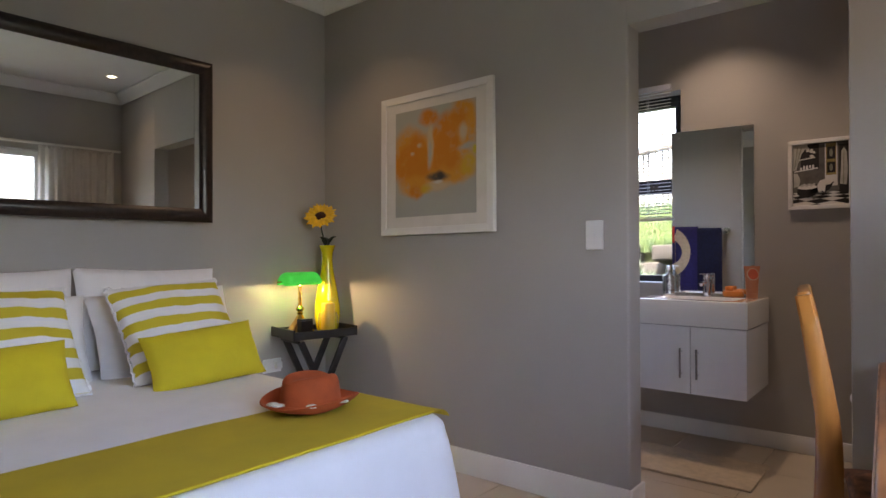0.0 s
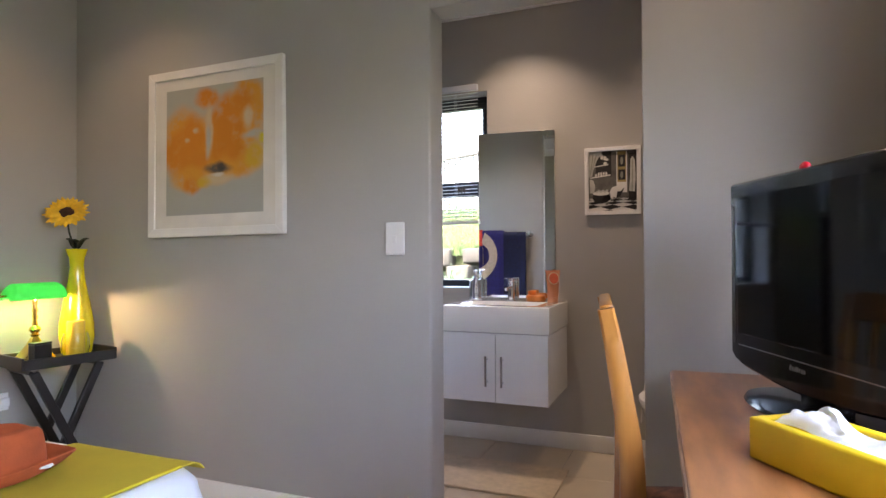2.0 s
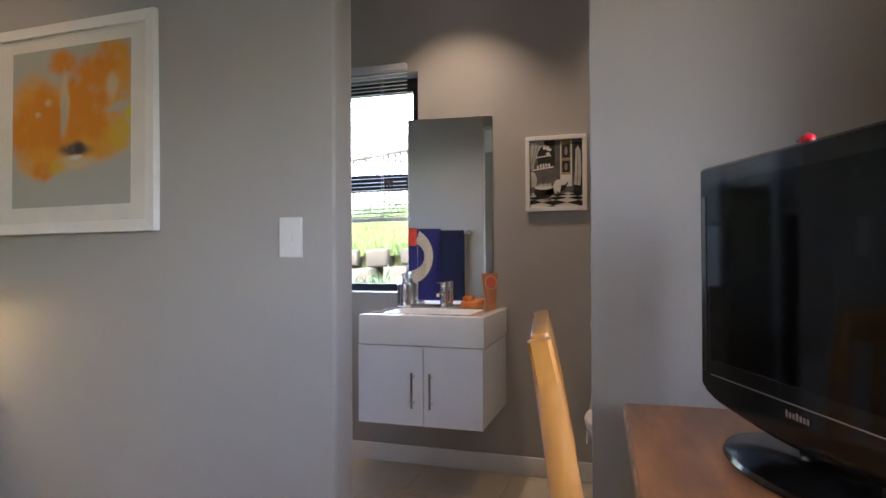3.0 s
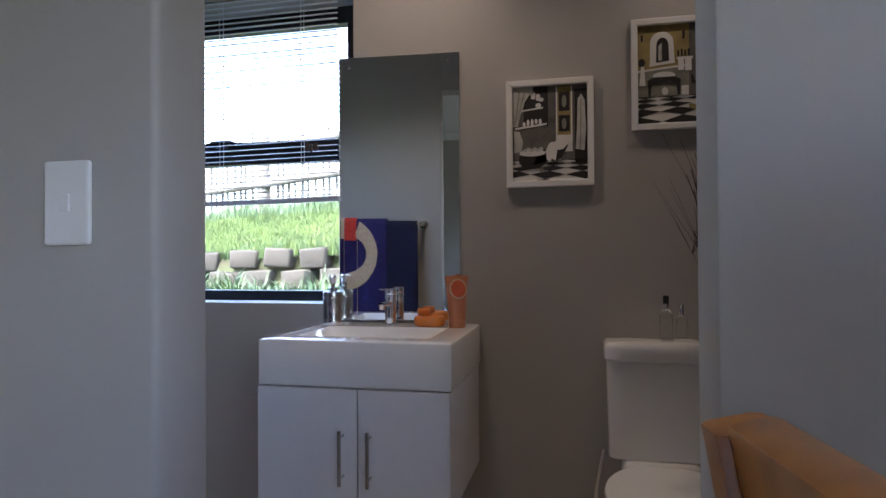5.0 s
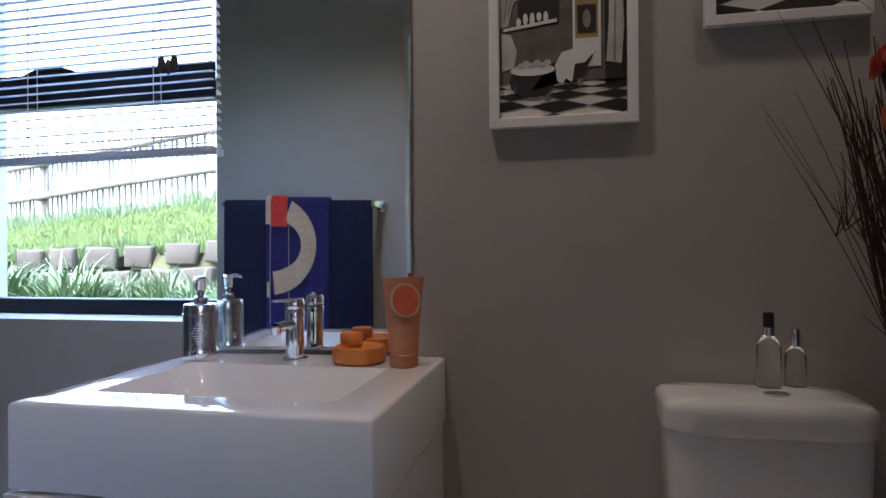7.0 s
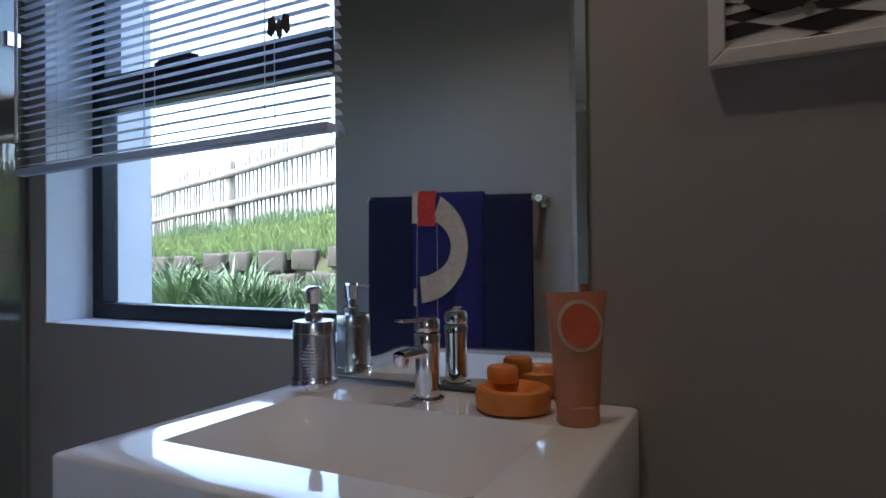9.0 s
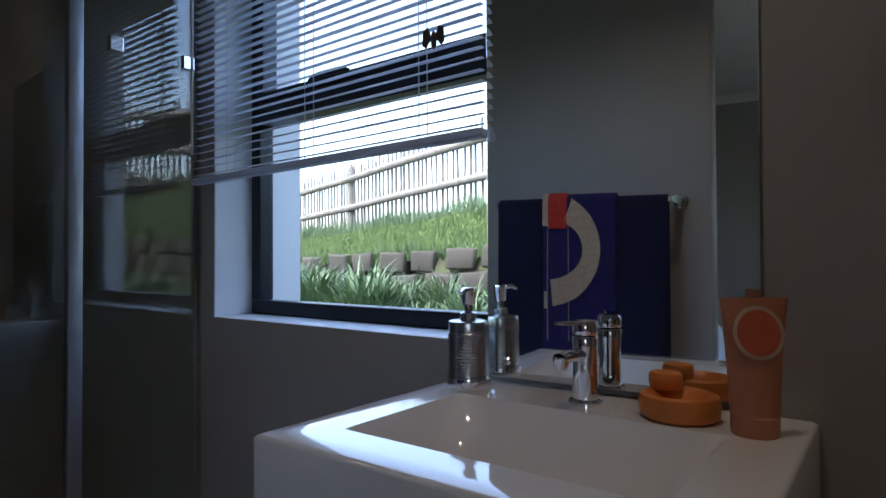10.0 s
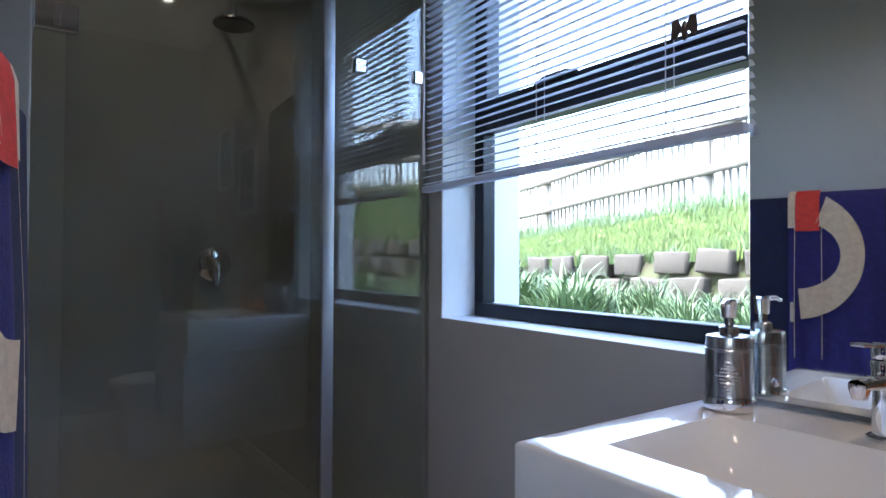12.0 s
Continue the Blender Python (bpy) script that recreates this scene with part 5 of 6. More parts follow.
part("stem", tube([(0, 0, 0), (0.0, -0.01, 0.10), (-0.01, -0.03, 0.18), (0.0, -0.05, 0.255)], 0.004, 8), M_LEAFD, sf, smooth=True)
head = Matrix.Translation((0.006, -0.052, 0.268)) @ Euler((radians(52), 0, radians(38))).to_matrix().to_4x4()
part("heart", lathe([(0.032, 0.0), (0.032, 0.009), (0.022, 0.016), (0, 0.017)], 24, m=head), M_SEED, sf, "dark brown seed heart", True)
for ring, n, L_, dz in ((0, 13, 0.076, 0.004), (1, 13, 0.066, 0.008)):
    for k in range(n):
        a = 2 * math.pi * (k + 0.5 * ring) / n
        m = head @ Euler((0, 0, a)).to_matrix().to_4x4()
        pet = grid(3, 6, lambda u, v: Vector((0.020 + L_ * v, (u - 0.5) * 0.034 * math.sin(math.pi * min(0.97, 0.18 + 0.8 * v)), dz + 0.010 * math.sin(2.2 * v) - 0.006 * (2 * u - 1) ** 2 + 0.004 * math.sin(k * 2.0))))
        bmesh.ops.transform(pet, matrix=m, verts=pet.verts)
        part("petal", pet, M_SUNF, sf, smooth=True)
for a, l in ((0.5, 0.07), (2.9, 0.06), (4.6, 0.065)):
    lf = grid(6, 8, lambda u, v: Vector((l * v, (u - 0.5) * 0.055 * math.sin(math.pi * (0.1 + 0.9 * v)), 0.03 * math.sin(2.4 * v) - 0.008 * (2 * u - 1) ** 2)))
    bmesh.ops.transform(lf, matrix=Matrix.Translation((0, 0, 0.105)) @ Euler((0, -0.5, a)).to_matrix().to_4x4(), verts=lf.verts)
    part("leaf", lf, M_LEAFD, sf, "dark green leaf", True)

# socket and light switch
so = thing("wall_socket", (XW + 0.002, 3.065, 0.47), "white double wall socket with a white plug", "socket")
part("plate", box((0, -0.06, -0.038), (0.008, 0.06, 0.038), 0.003), M_PLASTIC, so)
part("plug", box((0.008, 0.012, -0.02), (0.035, 0.05, 0.02), 0.006), M_PLASTIC, so)
part("switch", box((0.008, -0.045, -0.012), (0.011, -0.030, 0.012), 0.001), M_PLASTIC, so)
sw = thing("light_switch", (-1.0405, YP - 0.001, 1.167), "white wall light switch plate with one rocker", "light switch")
part("plate", box((-0.040, -0.009, -0.063), (0.040, 0, 0.063), 0.004), M_PLASTIC, sw)
part("rocker", box((-0.008, -0.0125, -0.013), (0.008, -0.0085, 0.013), 0.0015), M_PLASTIC, sw)

# flower painting in a deep white frame
AW = 0.748
art = thing("flower_painting", (-2.290, YP - 0.002, 1.189), "white framed painting of an orange flower on grey", "painting")
art.matrix_world = pose(-2.290, YP - 0.002, 1.189, -1.0, -0.6, 0)
frame_parts(art, AW, AW, 0.038, 0.030, M_FRAMEW)
flat(art, "mount", [[(0.03, 0.03), (AW - 0.03, 0.03), (AW - 0.03, AW - 0.03), (0.03, AW - 0.03)]], M_PAPER, 0, base=0.021)
OR, OR2, YE = (0.62, 0.22, 0.012), (0.66, 0.30, 0.03), (0.60, 0.38, 0.03)
GR, PALE, DK = (0.40, 0.41, 0.38), (0.55, 0.45, 0.30), (0.09, 0.085, 0.075)
M_CANVAS = painted("flower_canvas", GR, [
    (0.37, 0.40, 0.25, 0.125, 0.30, OR2), (0.38, 0.31, 0.20, 0.075, 0.35, OR2), (0.20, 0.42, 0.11, 0.145, 0.35, OR2), (0.28, 0.36, 0.09, 0.11, 0.4, OR), (0.19, 0.37, 0.105, 0.10, 0.35, OR), (0.26, 0.45, 0.055, 0.075, 0.45, OR), (0.245, 0.258, 0.10, 0.050, 0.45, OR2),
    (0.255, 0.222, 0.045, 0.035, 0.5, OR), (0.34, 0.605, 0.060, 0.045, 0.45, OR), (0.455, 0.47, 0.090, 0.145, 0.22, OR), (0.42, 0.40, 0.055, 0.10, 0.35, OR),
    (0.56, 0.60, 0.085, 0.075, 0.40, OR2), (0.595, 0.52, 0.055, 0.095, 0.45, OR2), (0.525, 0.57, 0.05, 0.06, 0.5, OR), (0.53, 0.315, 0.10, 0.060, 0.45, OR2),
    (0.50, 0.36, 0.05, 0.035, 0.5, OR), (0.60, 0.335, 0.045, 0.05, 0.5, YE), (0.350, 0.465, 0.022, 0.105, 0.45, PALE), (0.345, 0.42, 0.012, 0.06, 0.7, GR),
    (0.565, 0.50, 0.020, 0.040, 0.6, PALE), (0.595, 0.425, 0.055, 0.018, 0.6, GR), (0.635, 0.405, 0.018, 0.020, 0.5, (0.55, 0.48, 0.02)),
    (0.225, 0.43, 0.012, 0.010, 0.6, PALE), (0.275, 0.475, 0.014, 0.012, 0.6, PALE), (0.40, 0.246, 0.075, 0.022, 0.6, PALE),
    (0.400, 0.292, 0.066, 0.022, 0.55, DK), (0.42, 0.298, 0.022, 0.020, 0.6, (0.05, 0.05, 0.05)), (0.40, 0.266, 0.030, 0.008, 0.6, (0.60, 0.58, 0.52)), (0.32, 0.235, 0.035, 0.02, 0.7, YE)], 0.022)
flat(art, "canvas", [[(0.105, 0.095), (0.645, 0.095), (0.645, 0.660), (0.105, 0.660)]], M_CANVAS, 1, base=0.021)

# wide dark-framed mirror over the bed
MY0, MY1, MZ0, MZ1 = 0.62, 2.690, 1.250, 2.045
bmir = thing("bedroom_mirror", (XW + 0.003, MY0 - 0.022, MZ0), "wide mirror in a heavy dark wooden frame", "mirror", turn=-1.5)
ML, MHh, MB = MY1 - MY0, MZ1 - MZ0, 0.066
def bar(p0, p1, inner, name="frame_bar"):
    """One mitred bar of a moulded frame from p0 to p1 in y, z; inner points to the glass."""
    prof = [(0.0, 0.001), (0.0, 0.020), (0.010, 0.030), (0.030, 0.036), (0.050, 0.030), (0.060, 0.022), (0.066, 0.016), (0.066, 0.001)]
    p0, p1, inn = Vector(p0), Vector(p1), Vector(inner)
    d = (p1 - p0).normalized()
    bm = bmesh.new()
    A = [bm.verts.new((h, *(p0 + d * s + inn * s))) for s, h in prof]
    B = [bm.verts.new((h, *(p1 - d * s + inn * s))) for s, h in prof]
    for k in range(len(prof) - 1):
        bm.faces.new((A[k], A[k + 1], B[k + 1], B[k]))
    bmesh.ops.recalc_face_normals(bm, faces=bm.faces)
    return part(name, bm, M_DARKWOOD, bmir, smooth=True)
bar((0, 0), (ML, 0), (0, 1))
bar((ML, 0), (ML, MHh), (-1, 0))
bar((ML, MHh), (0, MHh), (0, -1))
bar((0, MHh), (0, 0), (1, 0))
part("glass", box((0.004, MB - 0.004, MB - 0.004), (0.012, ML - MB + 0.004, MHh - MB + 0.004)), M_MIRROR, bmir)

# window in the desk wall with gathered curtains
w2 = tagged(thing("window_2", (XE + 0.09, WY0, WZ0), "white framed window behind pale curtains", "window"), kind="structure")
wl, wh = WY1 - WY0, WZ1 - WZ0
fr = box((0, 0, 0), (0.05, wl, 0.05), 0.004)
box((0, 0, wh - 0.05), (0.05, wl, wh), 0.004, fr)
box((0, 0, 0.05), (0.05, 0.05, wh - 0.05), 0.004, fr)
box((0, wl - 0.05, 0.05), (0.05, wl, wh - 0.05), 0.004, fr)
box((0, wl / 2 - 0.025, 0.05), (0.05, wl / 2 + 0.025, wh - 0.05), 0.004, fr)
part("window_frame", fr, M_TRIM, w2)
for y0, y1 in ((0.05, wl / 2 - 0.025), (wl / 2 + 0.025, wl - 0.05)):
    g = part("pane", box((0.02, y0, 0.05), (0.025, y1, wh - 0.05)), M_GLASSP, w2)
    g.visible_shadow = False
def curtain(y0, y1, z0, z1, folds, material, label):
    c = thing("curtain", (XE - 0.06, y0, z0), label, "curtain")
    H, W = z1 - z0, y1 - y0
    part("cloth", grid(folds * 8, 10, lambda u, v: Vector((0.022 * math.sin(2 * math.pi * folds * u) * (0.6 + 0.4 * (1 - v)), W * u + 0.01 * math.sin(40 * u) * (1 - v), H * v))), material, c, smooth=True)
    part("heading", grid(folds * 8, 2, lambda u, v: Vector((0.014 * math.sin(2 * math.pi * folds * 2 * u), W * u, H + 0.02 * v))), material, c, smooth=True)
curtain(2.74, 3.36, 0.80, 2.04, 9, M_CURTAIN, "gathered pale cream curtain beside the window")
rod = thing("curtain_rail", (XE - 0.06, 0.80, 2.075), "white curtain rail above the window", "curtain rail")
part("track", box((-0.012, 0, -0.010), (0.012, 2.62, 0.010), 0.003), M_TRIM, rod)
for y in (0.15, 1.3, 2.45):
    part("bracket", box((0.012, y, -0.006), (0.058, y + 0.02, 0.006), 0.002), M_TRIM, rod)

# desk along the wall
desk = thing("writing_desk", (-0.052, 3.295, 0.0), "reddish-brown wooden desk with a pale worn edge", "desk", turn=3.0)
DL, DW, DT = 1.36, 0.56, 0.760
part("desktop", box((0, -DL, DT - 0.030), (DW, 0, DT), 0.005, seg=3), M_DESK, desk, smooth=True)
M_EDGE = mat("worn_edge", (0.42, 0.26, 0.17), 0.5, vary=0.25, scale=14, bump=0.1)
part("edge_band", box((-0.004, -DL + 0.01, DT - 0.028), (0.0, -0.006, DT - 0.004), 0.0015), M_EDGE, desk, "pale worn edge strip")
for x, y in ((0.04, -0.06), (DW - 0.09, -0.06), (0.04, -DL + 0.04), (DW - 0.09, -DL + 0.04)):
    part("leg", box((x, y, 0.002), (x + 0.05, y + 0.05 if y < -0.5 else y + 0.04, DT - 0.03), 0.004), M_DARKWOOD, desk)
for lo, hi in (((0.09, -0.05, DT - 0.12), (DW - 0.09, -0.03, DT - 0.031)), ((0.09, -DL + 0.05, DT - 0.12), (DW - 0.09, -DL + 0.07, DT - 0.031)), ((DW - 0.07, -DL + 0.09, DT - 0.12), (DW - 0.05, -0.07, DT - 0.031))):
    part("apron", box(lo, hi, 0.002), M_DARKWOOD, desk)

# television
tv = thing("television", (0.103, 3.172, DT), "black flat-screen television on an oval stand, switched off", "television")
tdir = Vector((0.385, -0.923, 0))
tv.matrix_world = Matrix.Translation((0.103, 3.172, DT)) @ Euler((0, 0, math.atan2(tdir.y, tdir.x))).to_matrix().to_4x4()
TWd, TH0, TH1 = 0.665, 0.062, 0.528
def tv_case(inset, y, z0d=0.0):
    return [(inset, TH0 + 0.02 + inset), (0.02 + inset, TH0 + 0.004 + inset)] + [(TWd * k / 12, TH0 + inset - 0.028 * math.sin(math.pi * k / 12)) for k in range(1, 12)] + [(TWd - 0.02 - inset, TH0 + 0.004 + inset), (TWd - inset, TH0 + 0.02 + inset), (TWd - inset, TH1 - inset), (inset, TH1 - inset)]
part("casing", prism(tv_case(0.0, 0), 0.045, Matrix.Translation((0, 0.045, 0)), bev=0.006), M_TVBLACK, tv, smooth=True)
part("rear_shell", box((0.06, 0.046, TH0 + 0.06), (TWd - 0.06, 0.095, TH1 - 0.05), 0.02, seg=3), M_BLACKP, tv, smooth=True)
part("screen", box((0.045, -0.0035, TH0 + 0.075), (TWd - 0.045, -0.0005, TH1 - 0.038), 0.001), M_SCREEN, tv)
part("screen_border", box((0.042, -0.0012, TH0 + 0.0445), (TWd - 0.042, -0.0004, TH0 + 0.047)), M_STEEL, tv, "thin silver line")
part("speaker_grille", box((0.012, -0.0015, TH0 + 0.05), (0.026, -0.0002, TH1 - 0.06), 0.0005), M_BLACKP, tv)
lg = bmesh.new()
for k in range(7):
    box((TWd / 2 - 0.06 + k * 0.0085, -0.0016, TH0 + 0.022), (TWd / 2 - 0.054 + k * 0.0085, -0.0004, TH0 + 0.031 + 0.003 * (k in (0, 3))), bm=lg)
part("maker_mark", lg, M_STEEL, tv, "small silver maker's mark")
part("neck", box((TWd / 2 - 0.07, 0.025, 0.014), (TWd / 2 + 0.07, 0.06, TH0 + 0.06), 0.008), M_TVBLACK, tv, smooth=True)
part("stand_foot", lathe([(0, 0.001), (0.97, 0.001), (1.0, 0.006), (0.97, 0.013), (0.7, 0.019), (0, 0.023)], 44, (TWd / 2, 0.03, 0), m=Matrix.Diagonal((0.215, 0.125, 1, 1))), M_TVBLACK, tv, smooth=True)
lb_ = thing("ladybird_ornament", (0.0, 0.0, 0.0), "tiny red ladybird ornament sitting on the television", "ornament")
lb_.matrix_world = tv.matrix_world @ Matrix.Translation((0.30, 0.022, TH1 + 0.0005))
part("shell", lathe([(0.016, 0.0), (0.016, 0.004), (0.012, 0.012), (0.006, 0.016), (0, 0.017)], 20, squash=0.75), mat("ladybird_red", (0.55, 0.01, 0.02), 0.2, vary=0.05, coat=0.4), lb_, smooth=True)
part("head", lathe([(0, -0.006), (0.006, 0), (0, 0.006)], 12, (-0.018, 0, 0.007)), M_BLACKP, lb_, smooth=True)

# tissue box
tsb = thing("tissue_box", (0.092, 2.520, DT), "yellow tissue box with white tissues pulled out", "tissue box", turn=math.degrees(math.atan2(-0.80, 0.58)))
ct = box((0, 0, 0.0006), (0.25, 0.130, 0.070))
bmesh.ops.recalc_face_normals(ct, faces=ct.faces)
top = [f for f in ct.faces if f.normal.z > 0.9]
bmesh.ops.inset_region(ct, faces=top, thickness=0.030)
bmesh.ops.inset_region(ct, faces=top, thickness=0.002, depth=-0.035)
bmesh.ops.bevel(ct, geom=[e for e in ct.edges if e.calc_face_angle(0) > 0.5], offset=0.005, segments=3, profile=0.5, affect="EDGES")
part("carton", ct, M_TISSUEBOX, tsb, smooth=True)
def tissue_f(u, v):
    """Soft folds lying in the slot with one corner pulled up."""
    lift = 0.030 * math.exp(-((u - 0.25) / 0.2) ** 2) * math.sin(math.pi * v) ** 0.7
    fold = 0.009 * math.sin(11 * u + 5 * v) + 0.012 * abs(noise.noise((u * 4, v * 4, 2.0))) + 0.004 * noise.noise((u * 13, v * 11, 5.0))
    return Vector((0.030 + 0.19 * u + 0.010 * math.sin(6 * v), 0.024 + 0.082 * v + 0.010 * math.sin(7 * u), 0.066 + lift + fold * math.sin(math.pi * v) ** 0.5))
tis = grid(48, 28, tissue_f)
part("tissue", shell(tis, 0.0008), M_PAPER, tsb, "crumpled white tissues", True)

# dining chair drawn up to the desk
ch = thing("dining_chair", (-0.003, 2.876, 0.0), "honey-coloured wooden chair with a curved back", "chair", turn=8.0)
def post(y):
    pts = [(-0.185, 0.003), (-0.155, 0.20), (-0.138, 0.42), (-0.134, 0.55), (-0.136, 0.69), (-0.154, 0.82), (-0.170, 0.92), (-0.184, 0.992)]
    bm = bmesh.new()
    rings = []
    n = len(pts)
    fine = []
    for k in range(n - 1):
        for s in range(4):
            t = s / 4
            p0, p1, p2, p3 = (Vector(pts[min(n - 1, max(0, k + j - 1))]) for j in range(4))
            fine.append(0.5 * ((2 * p1) + (p2 - p0) * t + (2 * p0 - 5 * p1 + 4 * p2 - p3) * t * t + (3 * p1 - p0 - 3 * p2 + p3) * t ** 3))
    fine.append(Vector(pts[-1]))
    for k, q in enumerate(fine):
        d = (fine[min(k + 1, len(fine) - 1)] - fine[max(k - 1, 0)]).normalized()
        nrm = Vector((d.y, -d.x))
        w = 0.017 + 0.009 * math.sin(math.pi * min(1, q.y / 0.98))
        hw = 0.0155
        rings.append([bm.verts.new((q.x + nrm.x * sx * w, y + sy * hw, q.y + nrm.y * sx * w)) for sx, sy in ((-1, -0.7), (-0.7, -1), (0.7, -1), (1, -0.7), (1, 0.7), (0.7, 1), (-0.7, 1), (-1, 0.7))])
    for a, b in zip(rings, rings[1:]):
        for k in range(8):
            bm.faces.new((a[k], a[(k + 1) % 8], b[(k + 1) % 8], b[k]))
    bm.faces.new(rings[0][::-1])
    bm.faces.new(rings[-1])
    return bm
for y in (-0.195, 0.195):
    part("back_post", post(y), M_CHAIR, ch, smooth=True)
part("top_rail", box((-0.196, -0.181, 0.925), (-0.168, 0.181, 1.0), 0.005, m=Matrix.Translation((-0.18, 0, 0.99)) @ pose(0, 0, 0, 0, -12, 0) @ Matrix.Translation((0.18, 0, -0.99))), M_CHAIR, ch, smooth=True)
part("lower_rail", box((-0.148, -0.181, 0.54), (-0.124, 0.181, 0.585), 0.004), M_CHAIR, ch)
for y in (-0.12, -0.04, 0.04, 0.12):
    part("back_slat", tube([(-0.136, y, 0.58), (-0.138, y, 0.69), (-0.156, y, 0.82), (-0.172, y, 0.93)], 0.009, 8), M_CHAIR, ch, smooth=True)
part("seat", box((-0.122, -0.205, 0.425), (0.32, 0.205, 0.452), 0.008, seg=3), M_CHAIR, ch, smooth=True)
for y in (-0.18, 0.18):
    part("front_leg", box((0.27, y - 0.017, 0.003), (0.305, y + 0.017, 0.425), 0.004), M_CHAIR, ch)
    part("side_rail", box((-0.10, y - 0.010, 0.37), (0.27, y + 0.010, 0.42), 0.003), M_CHAIR, ch)
cu = part("seat_cushion", pillow_mesh(0.40, 0.40, 0.075, seed=12), M_CUSHION, None, "brown and cream striped seat cushion on the chair", True)
cu.matrix_world = pose(-0.003, 2.876, 0, 0, 0, 8) @ pose(0.099, 0, 0.4885, 90, 0, 0)
tagged(cu, category="cushion")

# ---- outdoors ----
def lie(x, y):
    """Height of the ground: a low bed by the house, a block wall, then a lawn rising to the fence and falling away."""
    wall_y = 7.92 - 0.16 * (x + 4.0) * 0.6
    base = 0.40 + 0.02 * (x + 4)
    if y < wall_y:
        f = max(0.0, min(1.0, (y - 5.3) / 2.2))
        return 0.30 + (base - 0.30) * f
    top = 1.055 + 0.030 * (x + 4.0)
    fy = 9.37 - 0.256 * (x + 4.03)
    f = min(1.0, (y - wall_y) / max(0.4, fy - wall_y))
    crest = 1.62 + 0.052 * (x + 4.03)
    z = top + (crest - top) * f ** 0.9
    if y > fy:
        z = crest - 0.10 * min(8, y - fy)
    return z


def near(x):
    return max(-9.5, min(5.0, x))
gx = [-400, -120, -40, -20, -14] + [-11 + 0.35 * k for k in range(41)] + [5, 8, 14, 40, 120, 400]
gy = [-400, -100, -20, -4, 2, 4, 5.06, 5.09] + [5.3 + 0.2 * k for k in range(34)] + [13, 16, 24, 60, 150, 400]
bm = bmesh.new()
vv = [[bm.verts.new((x, y, (lie(near(x), y) if y > 5.08 else -0.30) if y < 60 else 0.6)) for x in gx] for y in gy]
for j in range(len(gy) - 1):
    for i in range(len(gx) - 1):
        bm.faces.new((vv[j][i], vv[j][i + 1], vv[j + 1][i + 1], vv[j + 1][i]))
setting("ground", bm, M_SOIL, "grassy ground rising behind a low block wall", "ground", True)

# rows of rough concrete blocks
random.seed(21)
bw_ = thing("retaining_wall", (-4.0, 7.92, 0.40), "low retaining wall of rough earth-coloured blocks, planted between", "retaining wall")
def block_mesh(seed):
    bm = bmesh.new()
    bmesh.ops.create_cube(bm, size=1)
    bmesh.ops.bevel(bm, geom=bm.edges[:], offset=0.10, segments=2, profile=0.6, affect="EDGES")
    for v in bm.verts:
        v.co += 0.05 * Vector((noise.noise(v.co * 3 + Vector((seed, 0, 0))), noise.noise(v.co * 3 + Vector((0, seed, 0))), noise.noise(v.co * 3 + Vector((0, 0, seed)))))
    me = bpy.data.meshes.new("block")
    bm.to_mesh(me)
    bm.free()
    for p in me.polygons:
        p.use_smooth = True
    me.materials.append(M_STONE)
    return me
blocks = [block_mesh(s * 3.7) for s in range(5)]
for row in range(4):
    for k in range(-16, 22):
        x = k * 0.40 + (0.20 if row % 2 else 0) + random.uniform(-0.03, 0.03)
        z = 0.030 + row * 0.205 + 0.028 * x
        y = -0.096 * x + 0.085 * row - 0.16
        o = new("block", random.choice(blocks))
        o.parent = bw_
        o.matrix_basis = pose(x, y, z, random.uniform(-5, 5), random.uniform(-3, 3), random.uniform(-8, 8)) @ Matrix.Diagonal((random.uniform(0.25, 0.29), 0.30, random.uniform(0.168, 0.190), 1))

# split-pole fence with two rails and thin uneven droppers
fen = thing("pole_fence", (-4.03, 9.37, 1.62), "weathered pole fence with two rails and uneven droppers", "fence")
fdir = Vector((2.97, -0.76, 0.155))
def fpt(s, h, off=0.0):
    p = fdir * s
    return Vector((p.x + 0.25 * off, p.y + off, p.z + h))
for s in (-2, -1, 0, 1, 2, 3):
    part("post", tube([fpt(s, -0.3), fpt(s, 0.92), fpt(s, 0.955)], [0.078, 0.072, 0.060], 12), M_POLE, fen, smooth=True)
    if s < 3:
        for h in (0.34, 0.76):
            part("rail", tube([fpt(s - 0.01, h, -0.06), fpt(s + 0.5, h + 0.012, -0.06), fpt(s + 1.01, h, -0.06)], 0.048, 10), M_POLE, fen, smooth=True)
random.seed(5)
for k in range(-62, 93):
    s = k / 31 + random.uniform(-0.006, 0.006)
    h = random.uniform(0.84, 1.02)
    w = random.uniform(0.013, 0.021)
    part("dropper", tube([fpt(s, -0.1, 0.0), fpt(s + random.uniform(-0.008, 0.008), h, 0.0)], [w, w * 0.8], 6), M_POLE, fen)


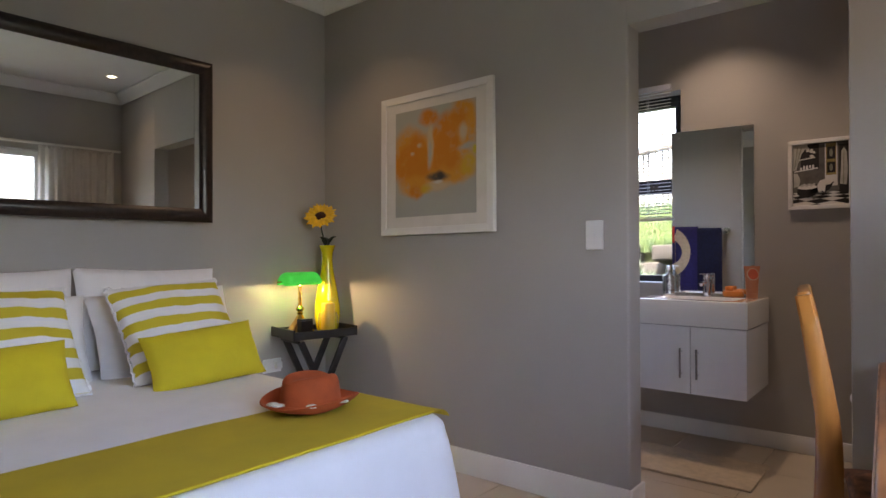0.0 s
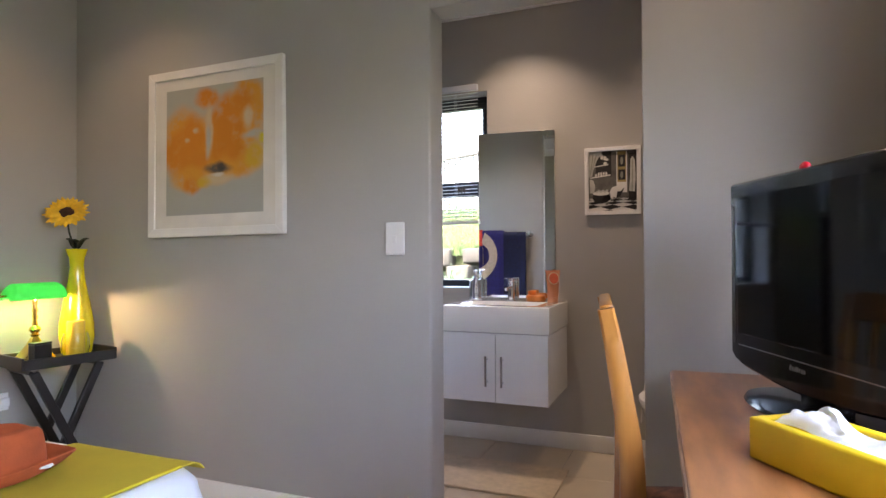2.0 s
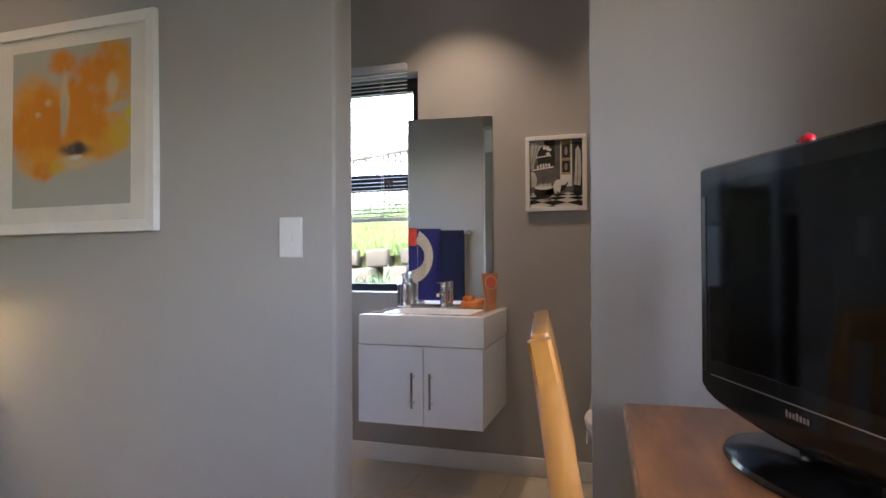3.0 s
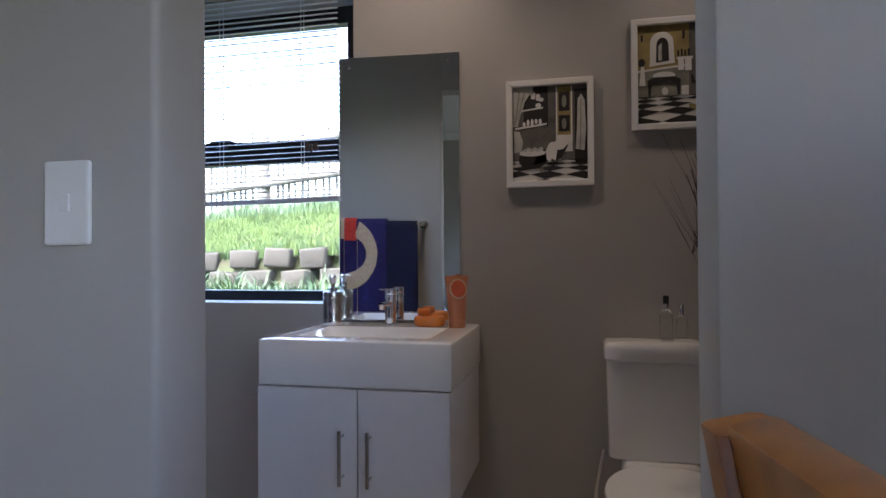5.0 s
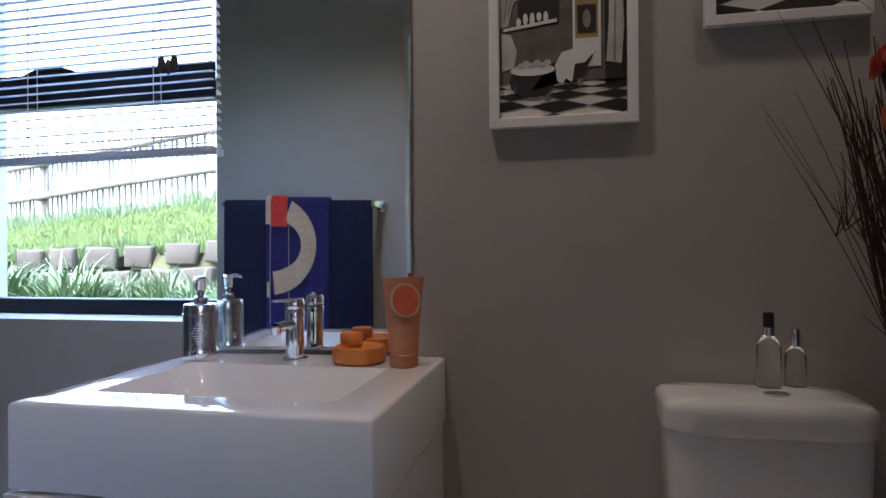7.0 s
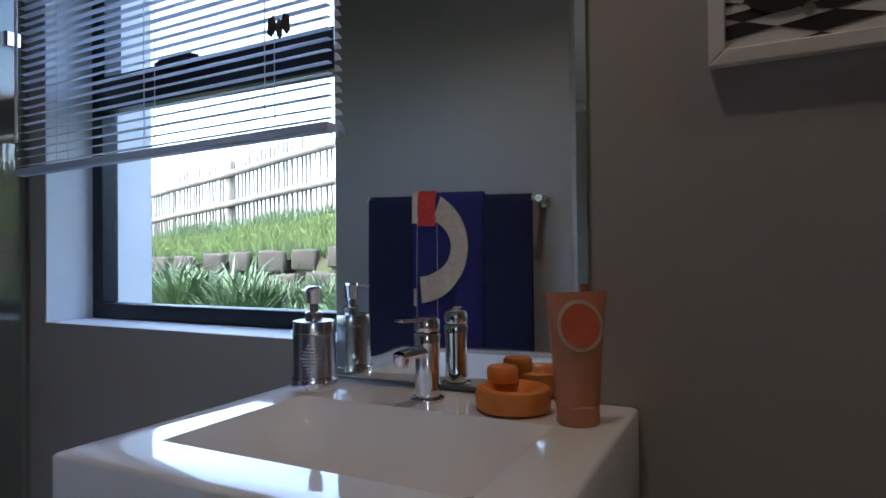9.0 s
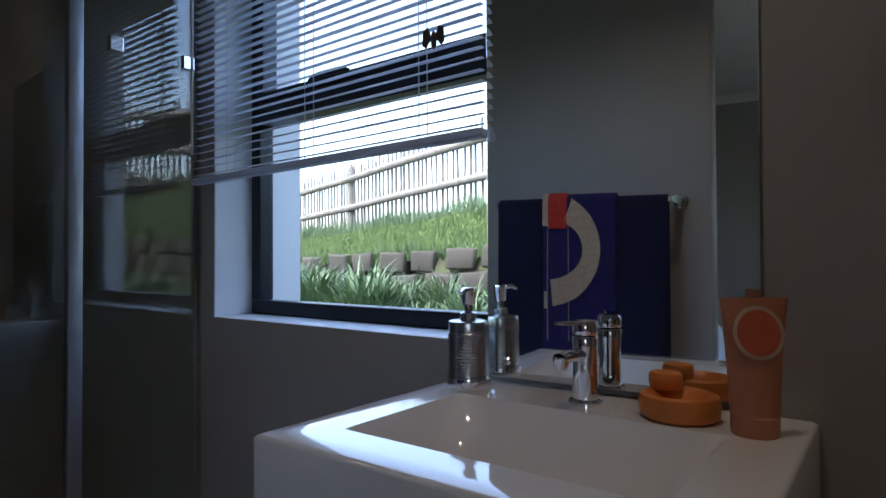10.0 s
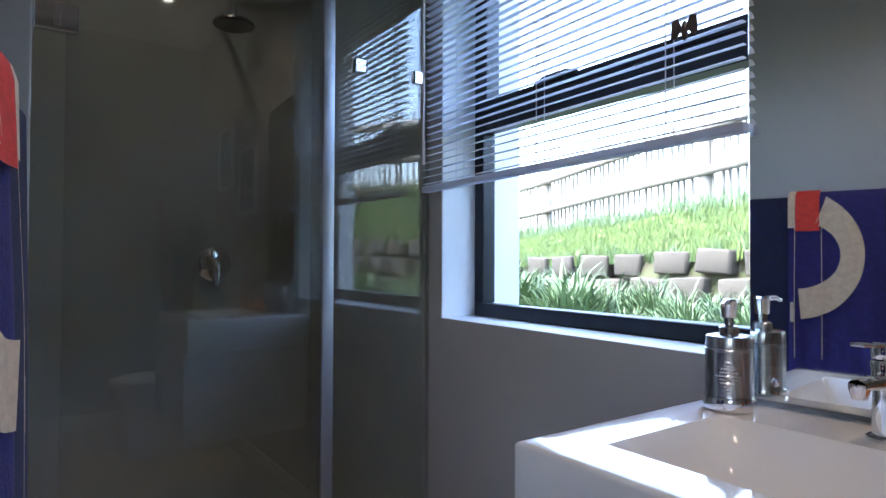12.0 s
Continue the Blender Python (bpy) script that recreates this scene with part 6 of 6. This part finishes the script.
# bushy clumps in front of the wall, one thing each
def clump_mesh(n, h, seed):
    rnd = random.Random(seed)
    verts, faces = [], []
    for k in range(n):
        a = rnd.uniform(0, 2 * math.pi)
        r0 = 0.13 * math.sqrt(rnd.random())
        L_ = h * rnd.uniform(0.25, 0.50)
        lean = rnd.uniform(0.25, 1.0)
        w = rnd.uniform(0.0018, 0.0040)
        turn = a + rnd.uniform(-0.9, 0.9)
        base = Vector((r0 * math.cos(turn), r0 * math.sin(turn), h * 0.70 * rnd.random() * (1.05 - (r0 / 0.14) ** 2)))
        out = Vector((math.cos(a), math.sin(a), 0))
        side = Vector((-math.sin(a), math.cos(a), 0))
        i0 = len(verts)
        for s in range(4):
            f = s / 3
            p = base + out * (lean * L_ * f ** 1.6) + Vector((0, 0, L_ * (f - 0.35 * lean * f ** 2.6)))
            ww = w * (1 - f ** 2.2) + 0.001
            verts += [tuple(p - side * ww), tuple(p + side * ww)]
        for s in range(3):
            j = i0 + 2 * s
            faces.append((j, j + 1, j + 3, j + 2))
    me = bpy.data.meshes.new("clump")
    me.from_pydata(verts, [], faces)
    me.materials.append(M_PLANT)
    return me
clumps = [clump_mesh(760, 0.34, s) for s in range(6)]
random.seed(31)
for k in range(230):
    x = random.uniform(-7.2, 3.6)
    y = random.uniform(7.0, 7.72) - 0.096 * (x + 4.0)
    sc = random.uniform(0.8, 1.45) * (1.35 if x < -3.6 else 1.1)
    o = new("leafy_plant", random.choice(clumps))
    o.matrix_world = pose(x, y, lie(x, y) - 0.01, 0, 0, random.uniform(0, 360)) @ Matrix.Diagonal((sc, sc, sc * random.uniform(0.9, 1.15), 1))
    tagged(o, "bushy green narrow-leaved clump growing before the block wall", "plant", "leafy plants")

# lawn blades and tufts over the slope
def blades(name, n, hmin, hmax, zone, seed, material):
    rnd = random.Random(seed)
    verts, faces = [], []
    while n > 0:
        x, y = zone(rnd)
        z = lie(x, y)
        a = rnd.uniform(0, 6.283)
        h = rnd.uniform(hmin, hmax) * (0.6 + 0.8 * max(0, noise.noise((x * 1.3, y * 1.3, 0.0)) + 0.4))
        dx, dy = 0.0045 * math.cos(a), 0.0045 * math.sin(a)
        lx, ly = rnd.uniform(-0.5, 0.5) * h, rnd.uniform(-0.5, 0.5) * h
        i = len(verts)
        verts += [(x - dx, y - dy, z - 0.01), (x + dx, y + dy, z - 0.01), (x + lx * 0.5 + dx * 0.7, y + ly * 0.5 + dy * 0.7, z + h * 0.6), (x + lx * 0.5 - dx * 0.7, y + ly * 0.5 - dy * 0.7, z + h * 0.6), (x + lx, y + ly, z + h)]
        faces += [(i, i + 1, i + 2, i + 3), (i + 3, i + 2, i + 4)]
        n -= 1
    me = bpy.data.meshes.new(name)
    me.from_pydata(verts, [], faces)
    me.materials.append(material)
    return tagged(new(name, me), "short bright green lawn grass on the slope", "grass", kind="stuff")
def slope(rnd):
    x = rnd.uniform(-9.0, 4.5)
    w0, w1 = 7.92 - 0.096 * (x + 4.0) + 0.02, 9.37 - 0.256 * (x + 4.03) + 0.35
    return x, w0 + (w1 - w0) * rnd.random()
blades("lawn_grass", 150000, 0.02, 0.065, slope, 3, M_GRASS)
def ledge(rnd):
    x = rnd.uniform(-7.5, 4.0)
    return x, 7.92 - 0.096 * (x + 4.0) + rnd.uniform(0.0, 0.16)
blades("ledge_grass", 12000, 0.05, 0.13, ledge, 8, M_GRASS)
def fence_foot(rnd):
    x = rnd.uniform(-9.0, 4.5)
    return x, 9.37 - 0.256 * (x + 4.03) + rnd.uniform(-0.35, 0.1)
def wall_face(rnd):
    """Weeds hanging in the joints of the block wall."""
    x = round(rnd.uniform(-7.5, 4.0) / 0.2) * 0.2 + rnd.gauss(0, 0.035)
    return x, 7.92 - 0.096 * (x + 4.0) + rnd.uniform(-0.06, 0.05)
blades("wall_weeds", 5000, 0.06, 0.18, wall_face, 17, M_PLANT)
blades("fence_weeds", 9000, 0.08, 0.24, fence_foot, 12, M_PLANT)

# ---- floor tiles, last ----
def tile_mesh(w, d):
    bm = box((0.0015, 0.0015, -0.006), (w - 0.0015, d - 0.0015, 0.0), 0.0012, seg=1)
    me = bpy.data.meshes.new("tile")
    bm.to_mesh(me)
    bm.free()
    me.materials.append(M_TILE)
    return me
T = 0.45
meshes = {}
y = YS
ys = []
gy0 = 3.50
lo = gy0 - T * math.ceil((gy0 - YS) / T)
edges_y = [max(YS, lo + T * k) for k in range(40) if lo + T * k < YB + T]
edges_y = sorted({round(min(YB, e), 4) for e in edges_y})
lox = -0.62 - T * 6
for ya, yb in zip(edges_y, edges_y[1:]):
    x0 = XW if ya < YP else XF
    x1 = XE if ya < YP else XB
    xs_ = sorted({round(min(x1, max(x0, lox + T * k)), 4) for k in range(20)})
    for xa, xb in zip(xs_, xs_[1:]):
        if xb - xa < 0.01 or yb - ya < 0.01:
            continue
        key = (round(xb - xa, 3), round(yb - ya, 3))
        if key not in meshes:
            meshes[key] = tile_mesh(*key)
        o = new("tile", meshes[key])
        o.parent = floor_slab
        o.matrix_basis = pose(xa, ya, 0.0)
